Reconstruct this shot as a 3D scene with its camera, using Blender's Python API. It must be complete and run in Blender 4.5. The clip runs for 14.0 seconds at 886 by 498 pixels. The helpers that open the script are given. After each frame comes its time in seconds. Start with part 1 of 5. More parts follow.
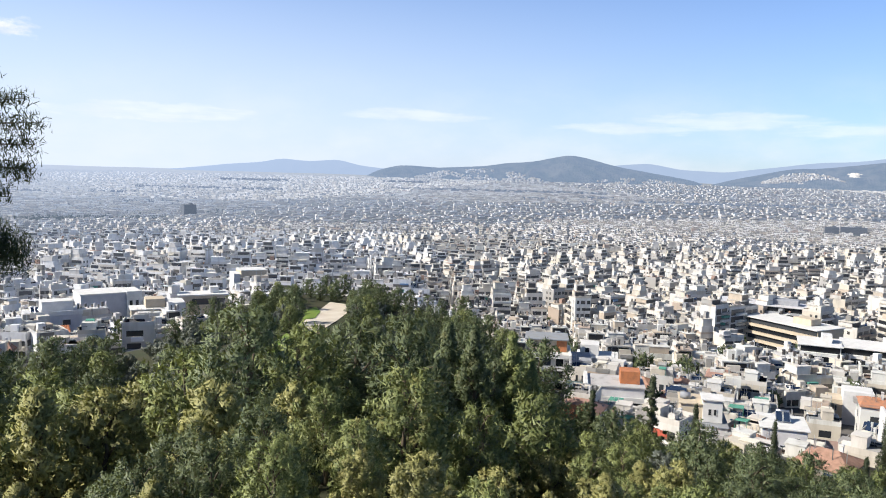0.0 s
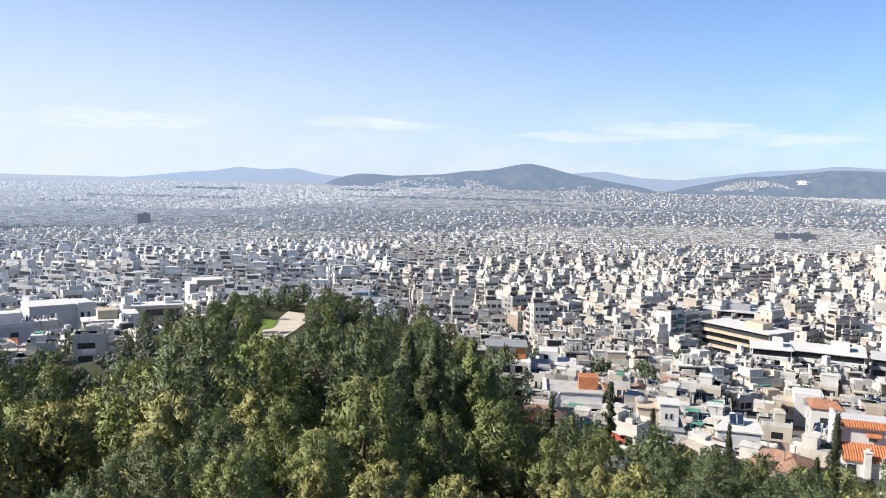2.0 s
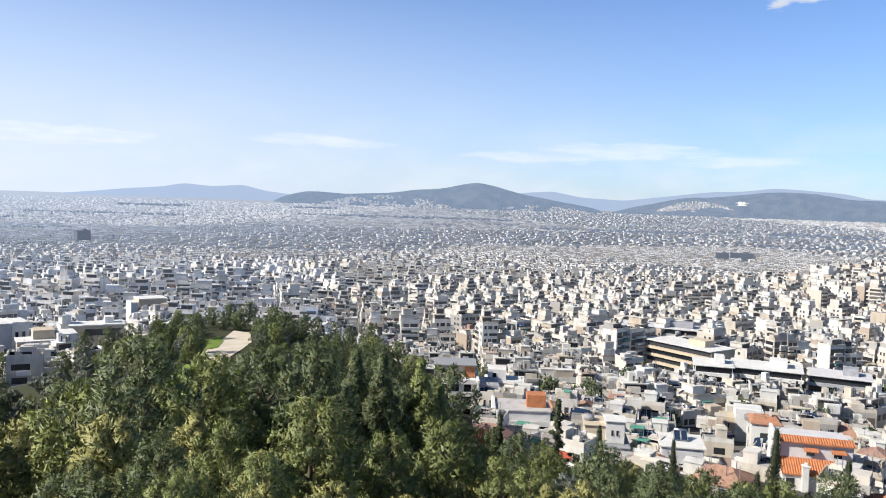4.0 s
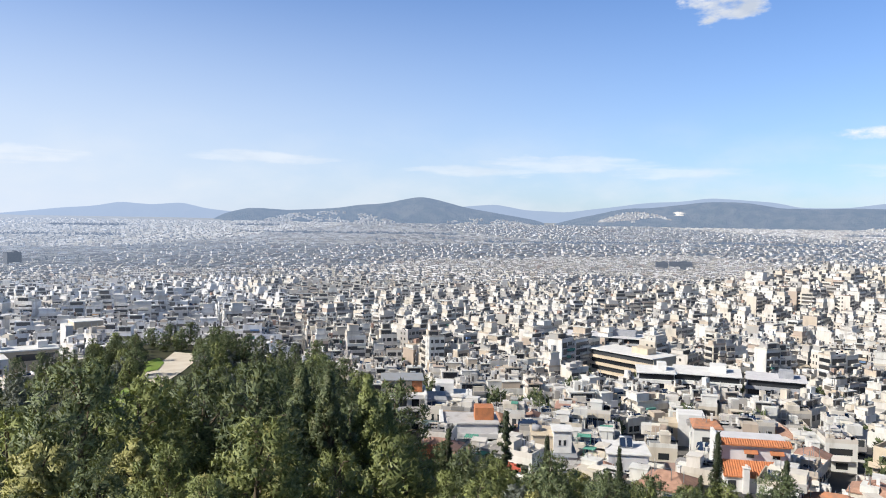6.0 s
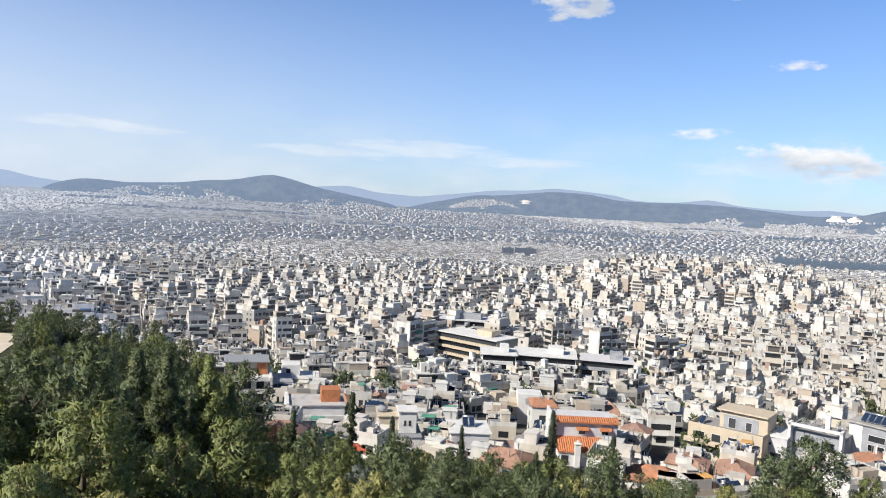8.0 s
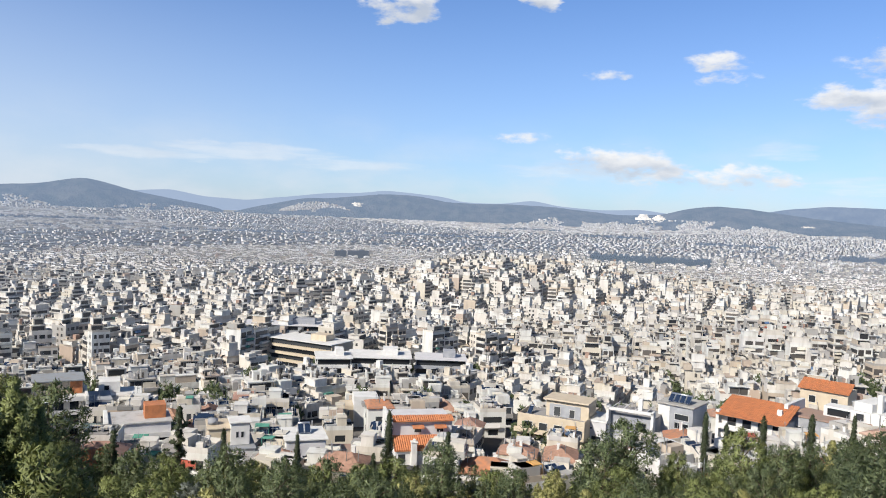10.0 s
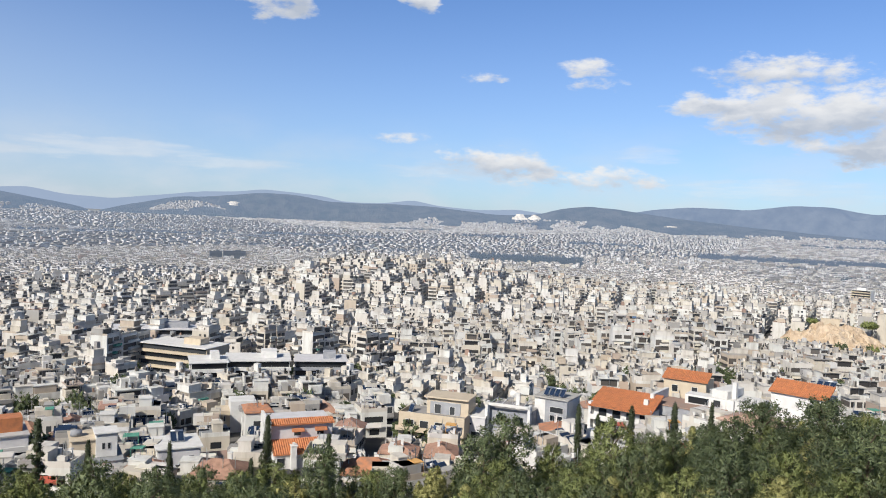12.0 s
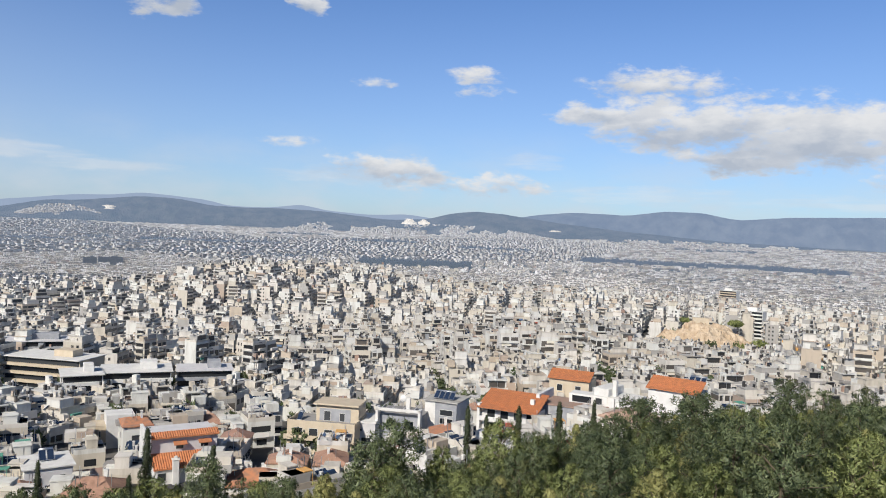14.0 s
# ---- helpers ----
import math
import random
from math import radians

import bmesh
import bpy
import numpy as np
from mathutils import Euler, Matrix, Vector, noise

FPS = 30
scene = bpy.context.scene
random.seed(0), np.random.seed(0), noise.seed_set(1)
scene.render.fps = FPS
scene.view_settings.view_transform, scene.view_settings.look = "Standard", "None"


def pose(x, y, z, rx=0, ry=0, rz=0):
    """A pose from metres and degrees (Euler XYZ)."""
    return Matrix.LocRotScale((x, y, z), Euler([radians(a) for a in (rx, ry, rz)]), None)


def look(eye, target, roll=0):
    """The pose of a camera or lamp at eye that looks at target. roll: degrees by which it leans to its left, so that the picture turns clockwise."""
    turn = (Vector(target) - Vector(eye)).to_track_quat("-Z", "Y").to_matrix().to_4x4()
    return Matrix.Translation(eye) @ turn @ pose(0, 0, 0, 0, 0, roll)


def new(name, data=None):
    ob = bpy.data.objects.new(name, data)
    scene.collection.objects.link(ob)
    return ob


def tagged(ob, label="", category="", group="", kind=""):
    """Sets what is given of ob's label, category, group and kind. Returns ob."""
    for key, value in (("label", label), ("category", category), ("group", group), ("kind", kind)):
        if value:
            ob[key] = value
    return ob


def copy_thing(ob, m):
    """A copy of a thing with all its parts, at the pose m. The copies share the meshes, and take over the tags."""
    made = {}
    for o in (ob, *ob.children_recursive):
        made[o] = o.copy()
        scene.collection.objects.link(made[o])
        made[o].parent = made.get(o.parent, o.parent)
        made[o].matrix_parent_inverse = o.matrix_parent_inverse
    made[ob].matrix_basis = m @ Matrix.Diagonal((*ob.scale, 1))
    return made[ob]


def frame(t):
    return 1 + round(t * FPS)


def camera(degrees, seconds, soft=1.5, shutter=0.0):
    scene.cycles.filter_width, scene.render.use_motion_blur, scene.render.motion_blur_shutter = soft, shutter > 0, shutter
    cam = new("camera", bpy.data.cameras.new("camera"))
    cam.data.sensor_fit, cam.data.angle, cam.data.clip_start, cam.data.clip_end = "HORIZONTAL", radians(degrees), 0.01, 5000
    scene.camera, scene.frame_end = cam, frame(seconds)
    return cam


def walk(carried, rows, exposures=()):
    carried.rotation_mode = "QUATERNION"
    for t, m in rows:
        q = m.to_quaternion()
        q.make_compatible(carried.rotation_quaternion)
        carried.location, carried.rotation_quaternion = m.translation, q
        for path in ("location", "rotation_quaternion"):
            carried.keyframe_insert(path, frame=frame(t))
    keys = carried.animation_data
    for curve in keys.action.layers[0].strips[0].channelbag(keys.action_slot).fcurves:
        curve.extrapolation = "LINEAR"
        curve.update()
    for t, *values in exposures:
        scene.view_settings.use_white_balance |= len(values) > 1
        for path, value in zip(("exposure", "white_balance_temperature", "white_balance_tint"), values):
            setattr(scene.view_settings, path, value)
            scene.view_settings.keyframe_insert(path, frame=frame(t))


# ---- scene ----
cam = camera(60.29, 14.0, 1.0)
EYE = 115.0  # height of the lookout over the plain
# seconds, tilt, lean, turn: a person on the spot turning to the right
PATH = [
    (0.0, 84.498, -1.493, 0.144),
    (0.5, 84.666, -1.284, -0.852),
    (1.0, 84.877, -1.125, -1.497),
    (1.5, 84.969, -1.219, -2.020),
    (2.0, 85.179, -1.404, -2.941),
    (2.5, 85.582, -1.550, -3.944),
    (3.0, 86.043, -1.624, -5.015),
    (3.2, 86.268, -1.646, -5.622),
    (5.5, 87.259, -2.074, -7.962),
    (6.0, 87.839, -0.897, -10.917),
    (6.5, 87.383, -0.146, -13.753),
    (7.0, 87.215, -0.483, -15.251),
    (7.5, 87.141, -2.506, -18.410),
    (8.0, 86.880, -3.061, -21.955),
    (8.5, 87.375, -2.180, -26.598),
    (8.7, 87.654, -1.981, -28.271),
    (10.8, 87.335, -2.997, -35.725),
    (11.0, 87.259, -3.110, -36.013),
    (11.5, 87.504, -2.750, -39.714),
    (12.0, 87.981, -2.389, -43.479),
    (12.5, 88.149, -2.602, -45.733),
    (13.0, 88.248, -2.704, -47.548),
    (13.5, 88.465, -2.527, -49.969),
    (14.0, 88.673, -2.384, -51.747),
]
EXPOSURES = [(0.0, 0.53), (3.0, 0.50), (7.0, 0.38), (11.0, 0.22), (14.0, 0.02)]  # the clip darkens as the bright city comes into view
ARM = 0.35  # the camera is held out at arm's length
walk(cam, [(t, pose(-ARM * math.sin(radians(c)), ARM * math.cos(radians(c)), EYE, a, b, c)) for t, a, b, c in PATH], EXPOSURES)
# ---------------------------------------------------------------- light
SUN_YAW, SUN_EL = 101.0, 37.0  # the sun stands to the left of the first view
sun = new("sun", bpy.data.lights.new("sun", "SUN"))
sun.data.energy, sun.data.angle, sun.data.color = 5.0, radians(0.6), (1.0, 0.935, 0.84)
sun_way = Vector((-math.sin(radians(SUN_YAW)) * math.cos(radians(SUN_EL)), math.cos(radians(SUN_YAW)) * math.cos(radians(SUN_EL)), math.sin(radians(SUN_EL))))
sun.matrix_world = look(sun_way * 300 + Vector((0, 0, EYE)), (0, 0, EYE))


class Nodes:
    """Short hand for a node tree."""

    def __init__(self, tree):
        self.tree = tree
        tree.nodes.clear()

    def add(self, kind, ins=None, **props):
        n = self.tree.nodes.new(kind)
        for k, v in props.items():
            setattr(n, k, v)
        for k, v in (ins or {}).items():
            if isinstance(v, bpy.types.NodeSocket):
                self.tree.links.new(v, n.inputs[k])
            else:
                n.inputs[k].default_value = v
        return n

    def math(self, op, a, b=0.0, clamp=False):
        return self.add("ShaderNodeMath", {0: a, 1: b}, operation=op, use_clamp=clamp).outputs[0]

    def span(self, v, a, b, c=0.0, d=1.0):
        return self.add("ShaderNodeMapRange", {0: v, 1: a, 2: b, 3: c, 4: d}, interpolation_type="SMOOTHSTEP").outputs[0]

    def mix(self, f, a, b, blend="MIX"):
        n = self.add("ShaderNodeMix", {}, data_type="RGBA", blend_type=blend)
        for k, v in ((0, f), (6, a), (7, b)):
            if isinstance(v, bpy.types.NodeSocket):
                self.tree.links.new(v, n.inputs[k])
            else:
                n.inputs[k].default_value = v if k == 0 else (*v[:3], 1)
        return n.outputs[2]

    def ramp(self, f, stops, constant=False):
        n = self.add("ShaderNodeValToRGB", {0: f})
        e = n.color_ramp.elements
        while len(e) < len(stops):
            e.new(0.5)
        for el, (p, c) in zip(e, stops):
            el.position, el.color = p, (*c, 1)
        if constant:
            n.color_ramp.interpolation = "CONSTANT"
        return n.outputs[0]

    def noise(self, vec, scale, detail=3.0, rough=0.55):
        return self.add("ShaderNodeTexNoise", {"Vector": vec, "Scale": scale, "Detail": detail, "Roughness": rough}).outputs[0]


# clouds: turn and height of the middle in degrees, half width, half height, strength
CLOUDS = [
    (-69, 8.4, 9.0, 2.6, 1.15), (-77, 7.6, 9.0, 3.0, 1.2), (-62.5, 9.0, 5.0, 1.1, 1.0), (-86, 7, 7, 3.0, 1.1), (-67, 11.2, 6.5, 1.3, 0.9), (-74, 6.0, 8.0, 1.4, 1.2), (-84, 4.6, 5.0, 1.2, 1.0),
    (-54.0, 11.5, 2.6, 0.7, 0.75), (-54.4, 10.4, 2.8, 0.7, 0.72), (-46.4, 10.7, 1.9, 0.7, 0.7), (-46.8, 4.6, 6.5, 1.3, 0.95), (-43, 3.9, 7.0, 0.8, 0.7),
    (-53, 3.6, 9.0, 1.1, 0.75), (-30.8, 15.6, 3.2, 2.0, 1.15), (-41.1, 16.0, 1.7, 1.3, 1.1), (-20.5, 4.2, 8.5, 0.75, 1.0), (-13.5, 3.7, 8.0, 0.5, 0.9), (-28, 3.6, 7.0, 0.6, 0.8),
    (3.0, 4.4, 8.0, 0.5, 0.95), (21, 3.9, 9.0, 0.7, 0.9), (31, 8.7, 4.4, 0.8, 0.95), (-58, 5.4, 3.0, 0.8, 0.6), (-66, 3.2, 9.0, 0.8, 0.75), (-79, 2.9, 9.0, 0.7, 0.75), (-40, 6.2, 2.6, 0.6, 0.5),
]
world = bpy.data.worlds.new("world")
scene.world = world
world.use_nodes = True
N = Nodes(world.node_tree)
sky = N.add("ShaderNodeTexSky", sky_type="NISHITA", sun_disc=False, sun_elevation=radians(SUN_EL), sun_rotation=radians(-SUN_YAW), altitude=250.0, air_density=1.0, dust_density=0.6, ozone_density=2.0)
way = N.add("ShaderNodeTexCoord").outputs["Generated"]
sep = N.add("ShaderNodeSeparateXYZ", {0: way})
turn = N.math("MULTIPLY", N.math("ARCTAN2", N.math("MULTIPLY", sep.outputs[0], -1.0), sep.outputs[1]), 57.2958)
rise = N.math("MULTIPLY", N.math("ARCSINE", sep.outputs[2]), 57.2958)
plane = N.add("ShaderNodeCombineXYZ", {0: N.math("MULTIPLY", turn, 0.6), 1: N.math("MULTIPLY", rise, 1.3), 2: 0.0}).outputs[0]
puff = N.math("ADD", N.math("MULTIPLY", N.noise(plane, 0.42, 6.0, 0.55), 0.6), N.math("MULTIPLY", N.noise(plane, 1.5, 8.0, 0.6), 0.4))
bend = N.math("MULTIPLY", N.math("SUBTRACT", N.noise(plane, 0.35, 4.0), 0.5), 9.0)
lift = N.math("MULTIPLY", N.math("SUBTRACT", N.noise(N.add("ShaderNodeVectorMath", {0: plane, 1: (7.0, 3.0, 0.0)}, operation="ADD").outputs[0], 0.5, 4.0), 0.5), 3.0)
cover, streaks, under = 0.0, 0.0, 0.0
for cy, ce, hw, hh, strength in CLOUDS:
    loose = min(1.0, hh / 1.6)
    a = N.math("DIVIDE", N.math("SUBTRACT", N.math("ADD", turn, N.math("MULTIPLY", bend, loose)), cy), hw)
    b = N.math("DIVIDE", N.math("SUBTRACT", N.math("ADD", rise, N.math("MULTIPLY", lift, loose)), ce), hh)
    r = N.math("SUBTRACT", 1.0, N.math("ADD", N.math("MULTIPLY", a, a), N.math("MULTIPLY", b, b)), clamp=True)
    r = N.math("MULTIPLY", r, strength)
    if hh < 0.9 and ce < 6:
        streaks = N.math("MAXIMUM", streaks, r)
        continue
    cover = N.math("MAXIMUM", cover, r)
    under = N.math("MAXIMUM", under, N.math("MULTIPLY", N.math("MULTIPLY", r, N.span(b, 0.35, -0.75)), 1.0 if hh > 1.0 else 0.4))
body = N.math("ADD", N.math("MULTIPLY", cover, 0.95), N.math("MULTIPLY", N.math("SUBTRACT", puff, 0.5), 3.2))
dense = N.math("MULTIPLY", N.span(body, 0.20, 0.95), N.span(cover, 0.0, 0.40))
combed = N.add("ShaderNodeCombineXYZ", {0: N.math("MULTIPLY", turn, 0.22), 1: N.math("MULTIPLY", rise, 1.9), 2: 0.0}).outputs[0]
wisp = N.math("ADD", N.math("MULTIPLY", streaks, 0.9), N.math("MULTIPLY", N.math("SUBTRACT", N.noise(combed, 0.9, 6.0, 0.6), 0.5), 2.0))
dense = N.math("MAXIMUM", dense, N.math("MULTIPLY", N.math("MULTIPLY", N.span(wisp, 0.1, 1.0), N.span(streaks, 0.0, 0.35)), 0.38))
veil = N.math("MULTIPLY", N.span(rise, 9.0, 0.0), N.span(N.noise(plane, 0.25, 5.0), 0.35, 0.75))
lit = N.noise(N.add("ShaderNodeVectorMath", {0: plane, 1: (0.5, 0.9, 0.0)}, operation="ADD").outputs[0], 0.55, 6.0)
shade = N.math("ADD", N.math("MULTIPLY", N.span(lit, 0.40, 0.66), 0.35), N.math("MULTIPLY", under, 1.1), clamp=True)
low = N.add("ShaderNodeVectorMath", {0: sky.outputs[0], 1: (0.083, 0.111, 0.156)}, operation="MULTIPLY").outputs[0]
high = N.add("ShaderNodeVectorMath", {0: sky.outputs[0], 1: (0.042, 0.041, 0.041)}, operation="MULTIPLY").outputs[0]
base = N.mix(N.span(rise, 18.0, 50.0), low, high)
haze = N.mix(N.math("MULTIPLY", N.span(rise, 22.0, -2.0), N.span(turn, -42.0, 28.0, 0.26, 1.0)), base, (0.72, 0.81, 0.96))
haze = N.mix(N.math("MULTIPLY", veil, 0.55), haze, (0.80, 0.85, 0.92))
cloud = N.mix(shade, (1.0, 1.0, 1.0), (0.56, 0.62, 0.72))
total = N.mix(N.math("MULTIPLY", dense, 0.95), haze, cloud)
back = N.add("ShaderNodeBackground", {0: total, 1: 0.79})
N.add("ShaderNodeOutputWorld", {0: back.outputs[0]})

# ---------------------------------------------------------------- materials


def material(name, build):
    m = bpy.data.materials.new(name)
    m.use_nodes = True
    n = Nodes(m.node_tree)
    n.pos = n.add("ShaderNodeNewGeometry").outputs["Position"]
    n.obj = n.add("ShaderNodeTexCoord").outputs["Object"]
    n.island = n.add("ShaderNodeNewGeometry").outputs["Random Per Island"]
    n.lot = n.add("ShaderNodeObjectInfo").outputs["Random"]
    shader = build(n)
    n.add("ShaderNodeOutputMaterial", {0: shader})
    return m


def bsdf(n, color, rough=0.8, metal=0.0, bump=None, strength=0.3, dist=0.05, spec=0.3):
    ins = {"Base Color": color if isinstance(color, bpy.types.NodeSocket) else (*color, 1), "Roughness": rough, "Metallic": metal, "Specular IOR Level": spec}
    if bump is not None:
        ins["Normal"] = n.add("ShaderNodeBump", {"Height": bump, "Strength": strength, "Distance": dist}).outputs[0]
    return n.add("ShaderNodeBsdfPrincipled", ins).outputs[0]


# colour of the haze glow painted into distant materials
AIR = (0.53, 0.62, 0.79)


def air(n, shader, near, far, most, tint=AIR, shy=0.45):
    """The glow of the air, painted into a material: more with distance from the lookout, and more on the sun's side."""
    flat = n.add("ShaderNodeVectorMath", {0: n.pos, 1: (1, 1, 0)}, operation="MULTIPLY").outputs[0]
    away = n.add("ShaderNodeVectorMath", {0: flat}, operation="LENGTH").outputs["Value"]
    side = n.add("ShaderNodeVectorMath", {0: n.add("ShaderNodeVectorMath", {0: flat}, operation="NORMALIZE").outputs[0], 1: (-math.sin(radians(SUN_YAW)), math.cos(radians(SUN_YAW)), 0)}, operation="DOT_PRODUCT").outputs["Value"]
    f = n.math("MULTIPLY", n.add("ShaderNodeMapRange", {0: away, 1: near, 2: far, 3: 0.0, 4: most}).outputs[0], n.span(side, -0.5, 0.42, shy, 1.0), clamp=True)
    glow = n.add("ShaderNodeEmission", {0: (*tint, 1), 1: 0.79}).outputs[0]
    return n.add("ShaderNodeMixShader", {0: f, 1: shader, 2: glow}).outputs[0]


PAINTS = [(0.0, (0.63, 0.60, 0.55)), (0.22, (0.56, 0.51, 0.42)), (0.36, (0.66, 0.66, 0.62)), (0.56, (0.48, 0.40, 0.31)), (0.64, (0.61, 0.57, 0.50)), (0.80, (0.36, 0.35, 0.33)), (0.89, (0.63, 0.62, 0.59)), (0.98, (0.43, 0.34, 0.27))]


def plaster(n, source=None, paints=PAINTS):
    c = n.ramp(source or n.lot, paints, True)
    stain = n.noise(n.add("ShaderNodeVectorMath", {0: n.pos, 1: (1, 1, 0.25)}, operation="MULTIPLY").outputs[0], 0.35, 5.0, 0.65)
    grain = n.noise(n.pos, 6.0, 3.0)
    c = n.mix(n.span(stain, 0.42, 0.75, 0.0, 0.6), c, (0.32, 0.28, 0.23))
    c = n.mix(n.math("MULTIPLY", grain, 0.18), c, (0.4, 0.38, 0.34))
    return bsdf(n, c, 0.85, bump=grain, strength=0.15, dist=0.02)


ROOFS = [(0.0, (0.40, 0.39, 0.36)), (0.20, (0.29, 0.28, 0.27)), (0.40, (0.48, 0.47, 0.46)), (0.58, (0.19, 0.19, 0.18)), (0.70, (0.32, 0.21, 0.16)), (0.79, (0.35, 0.34, 0.32)), (0.93, (0.26, 0.28, 0.30))]


def roofing(n):
    """Flat roof coverings: screed, felt, gravel, old tiles, with puddle stains."""
    c = n.ramp(n.math("FRACT", n.math("ADD", n.lot, n.island)), ROOFS, True)
    stain = n.noise(n.pos, 0.45, 5.0, 0.65)
    grain = n.noise(n.pos, 5.0, 3.0)
    c = n.mix(n.span(stain, 0.45, 0.72, 0.0, 0.65), c, (0.24, 0.22, 0.20))
    c = n.mix(n.math("MULTIPLY", grain, 0.2), c, (0.35, 0.33, 0.30))
    return bsdf(n, c, 0.9, bump=grain, strength=0.2, dist=0.02)


# white paints of the left quarter, made paler for the bright haze there
HAZE_WHITES = [(0.0, (0.72, 0.72, 0.72)), (0.3, (0.69, 0.66, 0.62)), (0.5, (0.74, 0.74, 0.74)), (0.78, (0.63, 0.59, 0.52)), (0.9, (0.54, 0.54, 0.53))]


FAR_PAINTS = [(0.0, (0.64, 0.61, 0.58)), (0.22, (0.48, 0.45, 0.38)), (0.36, (0.70, 0.69, 0.68)), (0.52, (0.35, 0.31, 0.26)), (0.64, (0.56, 0.53, 0.48)), (0.76, (0.26, 0.25, 0.24)), (0.90, (0.68, 0.68, 0.66)), (0.97, (0.33, 0.26, 0.22))]


def far_plaster(n):
    """Painted walls far off: storeys with openings that are too small to build."""
    nor = n.add("ShaderNodeNewGeometry").outputs["Normal"]
    up = n.add("ShaderNodeSeparateXYZ", {0: nor}).outputs[2]
    wall = n.math("LESS_THAN", up, 0.5)
    s = n.add("ShaderNodeSeparateXYZ", {0: n.pos})
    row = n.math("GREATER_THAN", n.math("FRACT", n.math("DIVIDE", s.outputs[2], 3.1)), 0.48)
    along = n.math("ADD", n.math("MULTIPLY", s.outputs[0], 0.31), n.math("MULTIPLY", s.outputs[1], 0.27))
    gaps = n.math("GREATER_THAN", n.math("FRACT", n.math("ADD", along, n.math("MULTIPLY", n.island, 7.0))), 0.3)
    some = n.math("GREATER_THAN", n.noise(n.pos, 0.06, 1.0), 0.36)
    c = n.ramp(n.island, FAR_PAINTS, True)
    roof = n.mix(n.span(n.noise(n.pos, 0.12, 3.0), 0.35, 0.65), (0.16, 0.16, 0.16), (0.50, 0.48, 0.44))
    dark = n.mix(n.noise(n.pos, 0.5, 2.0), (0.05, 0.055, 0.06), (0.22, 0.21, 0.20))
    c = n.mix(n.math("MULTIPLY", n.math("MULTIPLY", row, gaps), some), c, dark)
    c = n.mix(wall, roof, c)
    return bsdf(n, c, 0.85)


def speckled(a, b, scale, rough=0.9, fine=8.0, strength=0.4, dist=0.05):
    def build(n):
        c = n.mix(n.span(n.noise(n.pos, scale, 5.0, 0.6), 0.3, 0.7), a, b)
        g = n.noise(n.pos, scale * fine, 4.0)
        c = n.mix(n.math("MULTIPLY", g, 0.35), c, tuple(v * 0.45 for v in a))
        return bsdf(n, c, rough, bump=g, strength=strength, dist=dist)
    return build


def foliage(dark, light, dry=(0.20, 0.17, 0.05)):
    def build(n):
        c = n.mix(n.island, dark, light)
        c = n.mix(n.span(n.lot, 0.0, 1.0, 0.0, 0.7), c, n.mix(n.island, dark, tuple(v * 0.55 for v in light)))
        c = n.mix(n.span(n.noise(n.pos, 0.5, 2.0), 0.55, 0.8, 0.0, 0.45), c, dry)
        d = bsdf(n, c, 0.55, spec=0.3)
        t = n.add("ShaderNodeBsdfTranslucent", {0: n.mix(0.5, c, (0.36, 0.40, 0.08))}).outputs[0]
        return n.add("ShaderNodeMixShader", {0: 0.14, 1: d, 2: t}).outputs[0]
    return build


